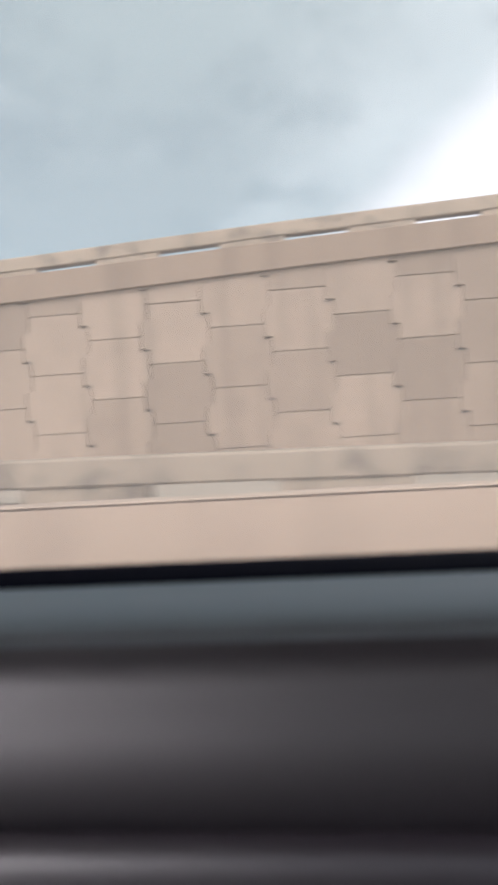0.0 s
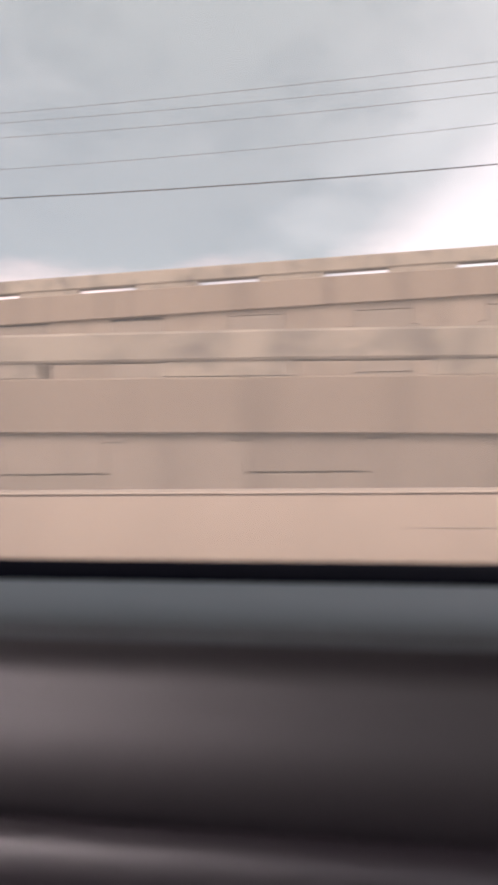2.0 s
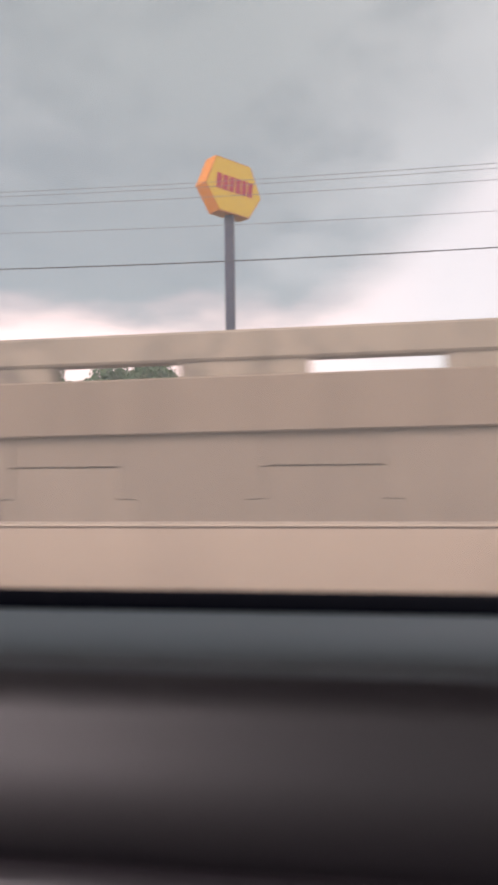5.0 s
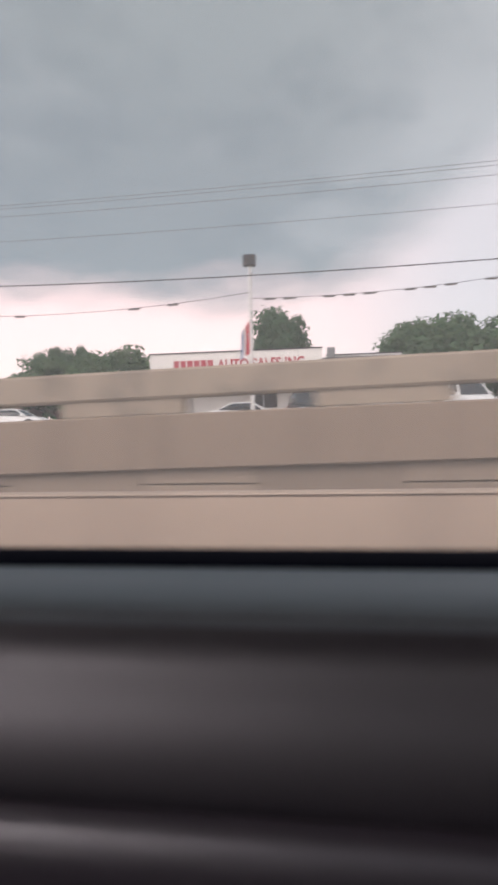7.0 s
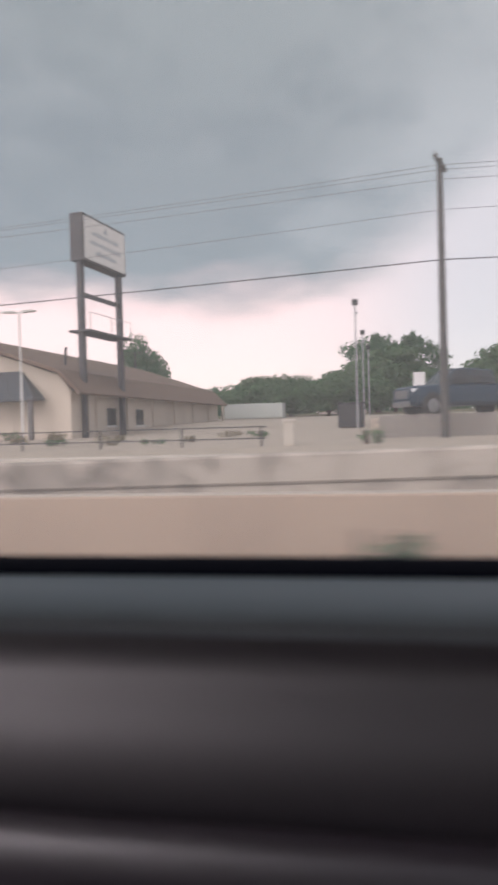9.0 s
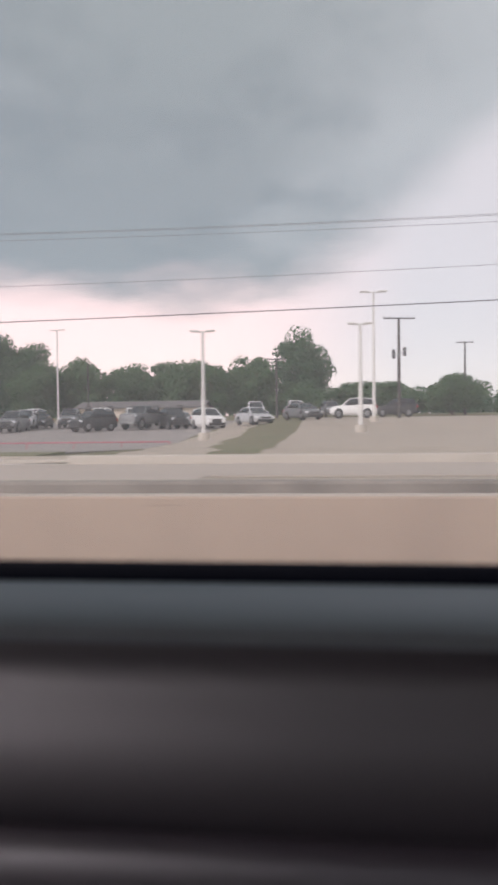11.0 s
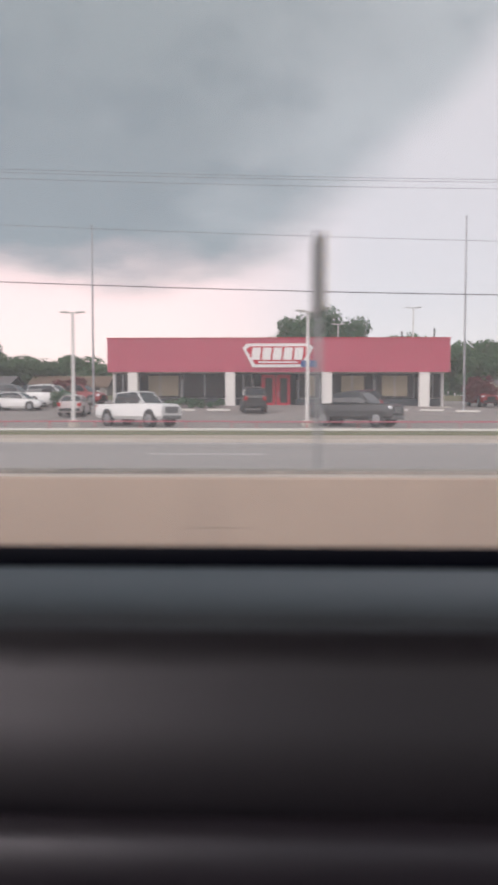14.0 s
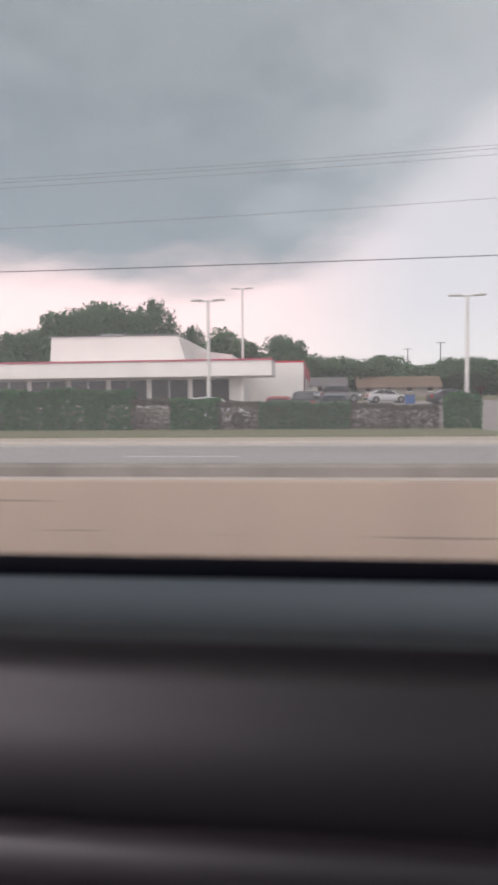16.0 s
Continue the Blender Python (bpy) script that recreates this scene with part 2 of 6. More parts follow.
M_SHOULDER = material("shoulder_asphalt", (0.17, 0.15, 0.135), 0.92, grain=0.3, stain=0.4, stretch=(0.3, 1, 1))
M_GRASS = material("dry_grass_ground", (0.16, 0.145, 0.08), 0.95, grain=0.5, grain_size=8, stain=0.5, stain_colour=(0.08, 0.11, 0.035))
M_GREEN = material("verge_grass", (0.16, 0.162, 0.085), 0.95, grain=0.5, grain_size=12, stain=0.5, stain_colour=(0.19, 0.16, 0.08))
M_KERB = material("kerb_concrete", (0.48, 0.44, 0.385), 0.85, stain=0.3)
M_LINE = plain("road_paint", (0.66, 0.64, 0.59), 0.7)
# blue-grey tint stands in for sky light on the ledge
M_DOORTOP = plain("sky_tint_plastic", (0.235, 0.262, 0.292), 0.5)
M_DOORTOP.node_tree.nodes["Principled BSDF"].inputs["IOR"].default_value = 1.36
# plum colour and tinted gloss stand in for reflections of the cabin
M_DOOR = plain("cabin_tint_plastic", (0.060, 0.053, 0.062), 0.43)
M_DOOR.node_tree.nodes["Principled BSDF"].inputs["IOR"].default_value = 2.4
M_DOOR.node_tree.nodes["Principled BSDF"].inputs["Specular Tint"].default_value = (0.98, 0.935, 0.985, 1)
M_SEAL = plain("black_rubber", (0.006, 0.006, 0.013), 0.95)
M_SEAL.node_tree.nodes["Principled BSDF"].inputs["IOR"].default_value = 1.15
M_LINER = plain("headliner_cloth", (0.16, 0.15, 0.16), 0.9)
# veil set so the film also gives the haze of the far view
M_CAR_PANE = hazy_glass("rain_film_haze_window", 0.13)
# gloss raised so the curved lower panel catches a sheen
M_LOWER = plain("lower_panel_vinyl", (0.085, 0.070, 0.088), 0.36)
M_LOWER.node_tree.nodes["Principled BSDF"].inputs["IOR"].default_value = 2.3
M_LOWER.node_tree.nodes["Principled BSDF"].inputs["Specular Tint"].default_value = (0.98, 0.94, 0.985, 1)


# ---- mesh helpers ----
def part(name, bm, mat, parent=None, label="", smooth=False):
    """Links a bmesh as one mesh object, under parent where one is given."""
    me = bpy.data.meshes.new(name)
    bmesh.ops.recalc_face_normals(bm, faces=bm.faces)
    if smooth:
        for f in bm.faces:
            f.smooth = True
    bm.to_mesh(me)
    bm.free()
    for m in (mat if isinstance(mat, (list, tuple)) else [mat]):
        me.materials.append(m)
    ob = new(name, me)
    if parent:
        ob.parent = parent
    if label:
        ob["label"] = label
    return ob


def thing(name, m, label, category, group="", kind=""):
    ob = new(name)
    ob.matrix_world = m
    ob.empty_display_size = 0.3
    return tagged(ob, label, category, group, kind)


def box(bm, x0, x1, y0, y1, z0, z1, bevel=0.0):
    vs = bmesh.ops.create_cube(bm, size=1.0)["verts"]
    for v in vs:
        v.co = Vector((x0 + (v.co.x + 0.5) * (x1 - x0), y0 + (v.co.y + 0.5) * (y1 - y0), z0 + (v.co.z + 0.5) * (z1 - z0)))
    if bevel:
        es = list({e for v in vs for e in v.link_edges})
        bmesh.ops.bevel(bm, geom=es, offset=bevel, segments=2, affect="EDGES", profile=0.6)
    return bm


def boxed(x0, x1, y0, y1, z0, z1, bevel=0.0):
    return box(bmesh.new(), x0, x1, y0, y1, z0, z1, bevel)


def tube(bm, points, radii, sides=8, cap=True):
    """A round rod through points, with a radius at each."""
    rings = []
    for i, p in enumerate(points):
        p = Vector(p)
        a, b = Vector(points[max(i - 1, 0)]), Vector(points[min(i + 1, len(points) - 1)])
        q = (b - a).to_track_quat("Z", "Y")
        r = radii[i] if isinstance(radii, (list, tuple)) else radii
        rings.append([bm.verts.new(p + q @ Vector((r * math.cos(2 * math.pi * k / sides), r * math.sin(2 * math.pi * k / sides), 0))) for k in range(sides)])
    for a, b in zip(rings, rings[1:]):
        for k in range(sides):
            bm.faces.new((a[k], a[(k + 1) % sides], b[(k + 1) % sides], b[k]))
    if cap:
        bm.faces.new(rings[0][::-1])
        bm.faces.new(rings[-1])
    return bm


def sweep(profile, stations, closed=True):
    """A profile of (y, z) carried along x through stations of (x, rise)."""
    bm = bmesh.new()
    rings = [[bm.verts.new((x, y, z + dz)) for y, z in profile] for x, dz in stations]
    n = len(profile)
    for a, b in zip(rings, rings[1:]):
        for k in range(n if closed else n - 1):
            bm.faces.new((a[k], a[(k + 1) % n], b[(k + 1) % n], b[k]))
    if closed:
        bm.faces.new(rings[0])
        bm.faces.new(rings[-1][::-1])
    return bm


def slab(outline, z0, z1):
    """A plate from an outline in plan."""
    bm = bmesh.new()
    lo, hi = ([bm.verts.new((x, y, z)) for x, y in outline] for z in (z0, z1))
    bm.faces.new(lo[::-1])
    bm.faces.new(hi)
    for k in range(len(outline)):
        j = (k + 1) % len(outline)
        bm.faces.new((lo[k], lo[j], hi[j], hi[k]))
    return bm


def plate_xz(outline, y0, y1):
    """A plate from an outline in x and z, standing between y0 and y1."""
    bm = bmesh.new()
    a, b = ([bm.verts.new((x, y, z)) for x, z in outline] for y in (y0, y1))
    bm.faces.new(a)
    bm.faces.new(b[::-1])
    for k in range(len(outline)):
        j = (k + 1) % len(outline)
        bm.faces.new((a[k], b[k], b[j], a[j]))
    return bm


def along(table, x):
    """The value at x of a table of (x, value), in falling order of x."""
    for (xa, va), (xb, vb) in zip(table, table[1:]):
        if x >= xb:
            return va + (vb - va) * min(max((xa - x) / (xa - xb), 0), 1)
    return table[-1][1]


# ---- the large structure ----
# heights of the tops of the two parapets along the way
RAMP_TOP = [(40, 0.2), (0, 0.95), (-2, 0.98), (-14.9, 1.16), (-28.3, 1.58), (-41.9, 1.99), (-55.3, 2.33), (-69.3, 2.56), (-82.5, 2.70), (-96, 2.77), (-112, 2.80), (-128, 2.79),
            (-150, 2.58), (-170, 2.32), (-190, 1.97), (-204, 1.69), (-217.5, 1.40), (-231, 1.16), (-244.4, 0.92), (-258, 0.72), (-271.4, 0.62), (-300, 0.62), (-332, 0.60), (-343, 0.555), (-352, 0.52), (-408, 0.52), (-416, 0.585), (-432, 0.62), (-520, 0.62)]
FRONT_TOP = [(60, 8.4), (4.6, 6.44), (-2, 6.2), (-9, 5.85), (-16, 5.72), (-27, 5.6), (-38, 5.5), (-44.3, 5.42), (-56.7, 5.23), (-71.3, 4.96), (-84.2, 4.79), (-100, 4.25), (-130, 3.1), (-165, 1.75), (-200, 1.05), (-215, 0.95), (-900, 0.95)]
RAMP_Y, FRONT_Y = 8.1, 17.6


def front_ground(x):
    return along(FRONT_TOP, x) - 0.95


# rise of the land away from the frontage road, by stretches of the way
RISE_HALL = [(24.1, 0.0), (24.5, 0.25), (26, 0.45), (36, 0.85), (43, 0.95), (50, 1.5), (64, 1.9), (140, 3.7), (3000, 3.7)]
RISE_LOT = [(35, 0.0), (43.5, 0.08), (46, 0.25), (50, 0.45), (59, 0.72), (66, 1.2), (80, 1.75), (140, 3.7), (3000, 3.7)]
RISE_SHOP = [(35, 0.0), (46, 0.03), (50, 0.45), (58, 1.0), (64, 1.4), (140, 3.7), (3000, 3.7)]


def rise(table, y):
    return along([(-a, v) for a, v in table], -y)


def ground_height(x, y):
    if y < FRONT_Y + 0.3:
        return -0.03
    hall, lot, shop = rise(RISE_HALL, y), rise(RISE_LOT, y), rise(RISE_SHOP, y)
    if x > -300:
        z = hall
    elif x > -357:
        k = min((-300 - x) / 8, 1)
        z = hall + (lot - hall) * k
    else:
        k = min((-357 - x) / 8, 1)
        z = lot + (shop - lot) * k
    return front_ground(x) - 0.03 + z


gx = [900, 400, 150] + [60 - 5 * i for i in range(120)] + [-560, -700, -1000, -1500]
gy = [-1200, -300, -60, -12, 6, FRONT_Y + 0.25, FRONT_Y + 0.35, 24.1, 24.5, 26, 31, 35, 36, 40, 43, 43.5, 46, 49, 50, 54, 58, 64, 90, 140, 260, 600, 1500, 3000]
bm = bmesh.new()
grid = [[bm.verts.new((x, y, ground_height(x, y))) for y in gy] for x in gx]
for a, b in zip(grid, grid[1:]):
    for k in range(len(gy) - 1):
        bm.faces.new((a[k], b[k], b[k + 1], a[k + 1]))
tagged(part("ground", bm, M_GRASS), "flat dry grass ground reaching the horizon", "ground", kind="structure")

XS = [60 - 6 * i for i in range(92)]
tagged(part("road", slab([(60, -9), (60, 4.1), (-520, 4.1), (-520, -9)], -0.03, 0.0), M_ROAD), "worn concrete highway lanes beside the barrier", "road", kind="structure")
tagged(part("ramp_road", sweep([(8.3, 0), (17.3, 0), (17.3, -0.3), (8.3, -0.3)], [(x, max(along(RAMP_TOP, x) - 0.78, 0.0)) for x in XS if x > -310]), M_DECK),
       "pale concrete ramp road between two parapets", "road", kind="structure")
tagged(part("ramp_fill", slab([(60, 4.6), (60, 8.0), (-520, 8.0), (-520, 4.6)], -0.02, 0.02), M_SHOULDER), "dark asphalt shoulder behind the barrier", "pavement", kind="structure")

# near barrier: single-slope concrete with a flared foot
# groove added under its top along the walls, shaping a thin line of shade
NEAR = [(4.18, 0.0), (4.22, 0.10), (4.36, 0.30), (4.40, 0.782), (4.425, 0.784), (4.425, 0.797), (4.40, 0.799), (4.41, 0.81), (4.60, 0.81), (4.62, 0.79), (4.66, 0.30), (4.80, 0.10), (4.84, 0.0)]
NEAR_PLAIN = [p for p in NEAR if p not in ((4.40, 0.782), (4.425, 0.784), (4.425, 0.797))]
near = thing("concrete_barrier", pose(0, 0, 0), "tan concrete highway barrier with scuffed face", "barrier", kind="structure")
x = 60.0
while x > -520:
    part("barrier_length", sweep(NEAR if x > -225 else NEAR_PLAIN, [(x, 0), (x - 11.994, 0)]), M_BARRIER, near)
    # pale strip paints the sky's light onto the barrier's top edge
    if x < -235:
        part("worn_top", boxed(x - 11.98, x - 0.02, 4.415, 4.585, 0.806, 0.814, 0.003), M_LIT_TOP, near, "pale strip for light on the barrier's top")
    x -= 12.0

# ramp wall: backing, coping and slotted rail
ramp = thing("ramp_wall", pose(0, 0, 0), "tan concrete panel retaining wall with coping and slotted rail", "retaining wall", kind="structure")
st = [(x, along(RAMP_TOP, x)) for x in XS if x > -303]
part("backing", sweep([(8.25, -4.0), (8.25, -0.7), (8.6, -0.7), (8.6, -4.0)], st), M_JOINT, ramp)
COPING = [(8.02, -1.2), (8.00, -1.18), (8.00, -0.56), (8.02, -0.54), (8.5, -0.54), (8.5, -1.2)]
for x0, x1, mat, note in ((60, -40.7, M_COPING, ""), (-40.7, -43.8, M_COPING_PALE, "paler new coping length"), (-43.8, -302, M_COPING, "")):
    stops = [x0, *(x for x in XS if x0 - 0.5 > x > x1 + 0.5), x1]
    part("coping", sweep(COPING, [(x, along(RAMP_TOP, x)) for x in stops]), mat, ramp, note)
front = thing("frontage_wall", pose(0, 0, 0), "tall tan concrete wall of interlocking cross-shaped panels", "retaining wall", kind="structure")
sf = [(x, along(FRONT_TOP, x)) for x in XS if x > -200]
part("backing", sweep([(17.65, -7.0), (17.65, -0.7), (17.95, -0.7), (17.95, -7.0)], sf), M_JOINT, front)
part("coping", sweep([(17.42, -1.16), (17.40, -1.14), (17.40, -0.5), (17.42, -0.48), (17.95, -0.48), (17.95, -1.16)], sf), M_COPING, front)


def slotted_rail(parent, table, y, x0, x1, pitch, slot, beam, curb, mat=M_RAIL):
    """A beam on short posts: open slots of a given length between them."""
    xs = [x0 - pitch * i for i in range(int((x0 - x1) / pitch) + 1)]
    for x in xs:
        a, b = along(table, x), along(table, x - pitch)
        part("beam", sweep([(y - 0.02, -beam), (y - 0.04, -beam + 0.03), (y - 0.04, -0.03), (y - 0.02, 0), (y + 0.3, 0), (y + 0.3, -beam)], [(x, a), (x - pitch + 0.01, b)]), mat, parent)
        c = along(table, x - (pitch - slot))
        part("rail_post", sweep([(y, -curb), (y, -beam), (y + 0.26, -beam), (y + 0.26, -curb)], [(x, a), (x - (pitch - slot), c)]), mat, parent)


slotted_rail(ramp, RAMP_TOP, 8.1, 59.95, -211.0, 3.1, 1.55, 0.35, 0.53)
slotted_rail(ramp, RAMP_TOP, 8.1, -231.0, -286.0, 3.05, 0.02, 0.35, 0.62, M_PALE_WALL)
slotted_rail(ramp, RAMP_TOP, 8.1, -289.0, -514.0, 3.05, 0.02, 0.35, 0.62, M_LOW_WALL)
slotted_rail(front, FRONT_TOP, 17.5, 60.03, -190.0, 3.19, 1.55, 0.34, 0.47)
part("solid_parapet", sweep([(7.98, -1.2), (7.96, -1.18), (7.96, 0.0), (7.98, 0.03), (8.4, 0.03), (8.4, -1.2)],
                            [(-211.2, 1.55), (-217, 1.42), (-228, 1.22), (-231, 1.15)]), M_COPING, ramp, "solid brown concrete parapet")

# frontage road, kerbs, verge and the lots behind
tagged(part("frontage_road", sweep([(13.5, 0.01), (25.0, 0.01), (25.0, -0.1), (13.5, -0.1)], [(x, 0) for x in (-300, -348)]), M_ROAD), "pale worn concrete frontage road", "road", kind="structure")
tagged(part("frontage_road", sweep([(13.5, 0.01), (25.0, 0.01), (25.0, -0.1), (13.5, -0.1)], [(x, 0) for x in (-348, -560)]), M_ASPHALT), "grey asphalt frontage road with lane lines", "road", kind="structure")
tagged(part("frontage_road", sweep([(17.9, 0.02), (24.0, 0.02), (24.0, -0.1), (17.9, -0.1)], [(x, front_ground(x)) for x in XS if x > -306]), M_ROAD), "pale concrete frontage road", "road", kind="structure")

# car door under the window, stretched along the whole way to stay in view
door = thing("car_door", pose(0, 0, 0), "dark plastic car door with black rubber seal, stretched along the whole way", "car door", kind="structure")
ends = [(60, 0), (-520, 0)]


def rounded(points, steps=5):
    """The points of an open profile, eased through by a spline."""
    p = [Vector((0, *q)) for q in points]
    p = [p[0]] + p + [p[-1]]
    out = []
    for a, b, c, d in zip(p, p[1:], p[2:], p[3:]):
        for i in range(steps):
            t = i / steps
            q = 0.5 * (2 * b + (c - a) * t + (2 * a - 5 * b + 4 * c - d) * t * t + (3 * b - a - 3 * c + d) * t ** 3)
            out.append((q.y, q.z))
    return out + [tuple(points[-1])]


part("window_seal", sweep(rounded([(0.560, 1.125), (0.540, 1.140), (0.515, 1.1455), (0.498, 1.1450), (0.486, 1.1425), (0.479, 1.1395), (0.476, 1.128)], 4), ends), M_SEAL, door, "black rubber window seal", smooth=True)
# profiles bent to give the sheens and dark creases seen from the camera
part("window_ledge", sweep(rounded([(0.480, 1.1385), (0.462, 1.1378), (0.440, 1.1366), (0.424, 1.1344), (0.4130, 1.1310), (0.4075, 1.1266), (0.4056, 1.1218), (0.4068, 1.1175), (0.412, 1.1150)]), ends, closed=False), M_DOORTOP, door, "plastic window ledge tinted blue-grey for sky light", smooth=True)
part("door_panel", sweep(rounded([(0.4058, 1.1250), (0.4068, 1.1150), (0.4075, 1.1050), (0.4068, 1.0960), (0.4046, 1.0870), (0.4018, 1.0780), (0.3992, 1.0690), (0.3968, 1.0590), (0.3950, 1.0490), (0.3938, 1.0390), (0.3933, 1.0290), (0.3936, 1.0200), (0.3958, 1.0130), (0.4015, 1.0070), (0.416, 1.002), (0.44, 1.000)]), ends, closed=False), M_DOOR, door, "dark plastic door panel tinted plum for cabin reflections", smooth=True)
part("lower_panel", sweep(rounded([(0.440, 0.9985), (0.430, 0.9935), (0.4215, 0.9825), (0.4165, 0.9690), (0.4140, 0.9540), (0.4140, 0.935), (0.417, 0.91), (0.43, 0.88), (0.44, 0.6), (0.44, 0.0)]), ends, closed=False), M_LOWER, door, "lower door panel curved and glossed for a sheen", smooth=True)
# unseen cabin swept along the way, added to keep sky light off the door
cabin = thing("car_cabin", pose(0, 0, 0), "unseen car cabin added to shade the door, with headliner and far door", "car cabin", kind="structure")
part("headliner", sweep(rounded([(-1.30, 1.60), (-1.1, 1.68), (-0.6, 1.74), (0.0, 1.75), (0.32, 1.72), (0.43, 1.66), (0.45, 1.65)], 3), ends, closed=False), M_LINER, cabin, "pale cloth headliner", smooth=True)
part("roof_skin", sweep([(-1.34, 1.62), (-0.6, 1.78), (0.0, 1.79), (0.45, 1.69), (0.47, 1.66), (0.45, 1.66), (0.0, 1.77), (-0.6, 1.76), (-1.32, 1.60)], ends), M_SEAL, cabin)
# far door and frame leave a gap sized for the light on the panel
part("far_door", sweep([(-1.30, 0.2), (-1.24, 0.9), (-1.30, 1.17), (-1.38, 1.17), (-1.40, 0.2)], ends), M_SEAL, cabin, "dark far door")
part("far_window_frame", sweep([(-1.28, 1.47), (-1.26, 1.60), (-1.34, 1.60), (-1.36, 1.47)], ends), M_SEAL, cabin)
part("window_pane", sweep([(0.520, 1.135), (0.462, 1.655), (0.466, 1.655), (0.524, 1.135)], ends), M_CAR_PANE, door, "car window glass with a rain film and added haze").visible_shadow = False
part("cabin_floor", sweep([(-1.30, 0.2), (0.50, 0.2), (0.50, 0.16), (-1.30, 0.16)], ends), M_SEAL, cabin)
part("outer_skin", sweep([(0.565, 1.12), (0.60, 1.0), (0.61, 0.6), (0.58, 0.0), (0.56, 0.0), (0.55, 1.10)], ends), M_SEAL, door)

# ---- materials of the things ----
M_WOOD = material("weathered_pole_wood", (0.085, 0.08, 0.077), 0.9, grain=0.4, grain_size=20, stretch=(1, 1, 0.1), stain=0.3)
M_WHITE_STEEL = plain("white_painted_steel", (0.66, 0.65, 0.63), 0.5)
M_GREY_STEEL = plain("galvanised_steel", (0.36, 0.37, 0.38), 0.45, 0.7)
M_DARK_STEEL = plain("dark_painted_steel", (0.038, 0.036, 0.040), 0.6)
M_WIRE = plain("black_cable", (0.02, 0.02, 0.022), 0.6)
M_THIN_WIRE = plain("aluminium_cable", (0.16, 0.165, 0.17), 0.5)
M_RED = material("red_metal_fascia", (0.44, 0.08, 0.125), 0.45, grain=0.06, stain=0.15, stain_size=0.3, bump=0.02)
M_RED_PAINT = plain("red_paint", (0.48, 0.014, 0.04), 0.45)
M_WHITE = material("white_stucco", (0.74, 0.72, 0.69), 0.85, grain=0.1, stain=0.18, stain_size=0.35, streak=0.12)
M_CREAM = material("cream_stucco", (0.57, 0.495, 0.42), 0.88, grain=0.15, stain=0.3, stain_size=0.5, streak=0.25)
M_SHINGLE = material("brown_shingle", (0.17, 0.115, 0.085), 0.9, grain=0.4, grain_size=9, stain=0.35, stain_size=0.7, bump=0.4)
M_GREY_SHINGLE = material("grey_shingle", (0.15, 0.14, 0.14), 0.9, grain=0.4, grain_size=9, stain=0.3)
M_AWNING = material("slate_metal_awning", (0.05, 0.058, 0.068), 0.55, stain=0.25)
M_GLASS = glass("shop_window_glass", (0.03, 0.03, 0.033), 0.06)
M_GLASS.node_tree.nodes["Principled BSDF"].inputs["IOR"].default_value = 1.33
M_CAR_GLASS = glass("car_glass", (0.03, 0.035, 0.04), 0.04)
M_TYRE = plain("tyre_rubber", (0.02, 0.02, 0.02), 0.85)
M_RIM = plain("alloy_rim", (0.22, 0.225, 0.23), 0.4, 0.6)
M_LENS = glass("lamp_lens", (0.75, 0.76, 0.78), 0.15)
M_TAIL = plain("tail_light_red", (0.40, 0.01, 0.015), 0.25)
M_BLACK = plain("black_plastic", (0.025, 0.025, 0.027), 0.6)
M_BARK = material("bark", (0.11, 0.085, 0.065), 0.95, grain=0.5, grain_size=10)
M_BARS_DARK = plain("sign_bars_dark", (0.12, 0.11, 0.11), 0.6)
M_CAN = plain("dark_transformer_grey", (0.075, 0.075, 0.08), 0.6)
M_SIGN_WHITE = plain("sign_white", (0.74, 0.73, 0.72), 0.5)
M_YELLOW = plain("sign_yellow", (0.80, 0.50, 0.03), 0.45)
M_ORANGE = plain("sign_orange", (0.62, 0.20, 0.02), 0.45)
M_BLUE = plain("sign_blue", (0.045, 0.10, 0.25), 0.5)
M_TANK = plain("transformer_grey", (0.22, 0.225, 0.23), 0.5)
M_GRAVEL = material("gravel_lot", (0.40, 0.34, 0.28), 0.95, grain=0.4, grain_size=12, stain=0.35, stain_size=0.3)
M_LOT = material("parking_asphalt", (0.285, 0.255, 0.24), 0.92, grain=0.25, stain=0.3, stain_size=0.15)
M_PLANK = material("grey_fence_boards", (0.25, 0.23, 0.21), 0.9, grain=0.3, stain=0.3, vary=0.4)
M_CURTAIN = plain("beige_blind", (0.38, 0.315, 0.225), 0.8)
M_SIDEWALK = material("tan_sidewalk", (0.42, 0.36, 0.29), 0.9, grain=0.25, stain=0.3, stretch=(0.3, 1, 1))


def leaf_material(name, a, b):
    m = bpy.data.materials.new(name)
    m.use_nodes = True
    n, l = m.node_tree.nodes, m.node_tree.links
    p = n["Principled BSDF"]
    p.inputs["Roughness"].default_value = 0.75
    geo, mix = n.new("ShaderNodeNewGeometry"), n.new("ShaderNodeMix")
    mix.data_type = "RGBA"
    mix.inputs[6].default_value, mix.inputs[7].default_value = (*a, 1), (*b, 1)
    l.new(geo.outputs["Random Per Island"], mix.inputs[0])
    l.new(mix.outputs[2], p.inputs["Base Color"])
    # light passes through the leaves
    thin, both = n.new("ShaderNodeBsdfTranslucent"), n.new("ShaderNodeMixShader")
    l.new(mix.outputs[2], thin.inputs[0])
    both.inputs[0].default_value = 0.5
    l.new(p.outputs[0], both.inputs[1])
    l.new(thin.outputs[0], both.inputs[2])
    l.new(both.outputs[0], n["Material Output"].inputs[0])
    return m


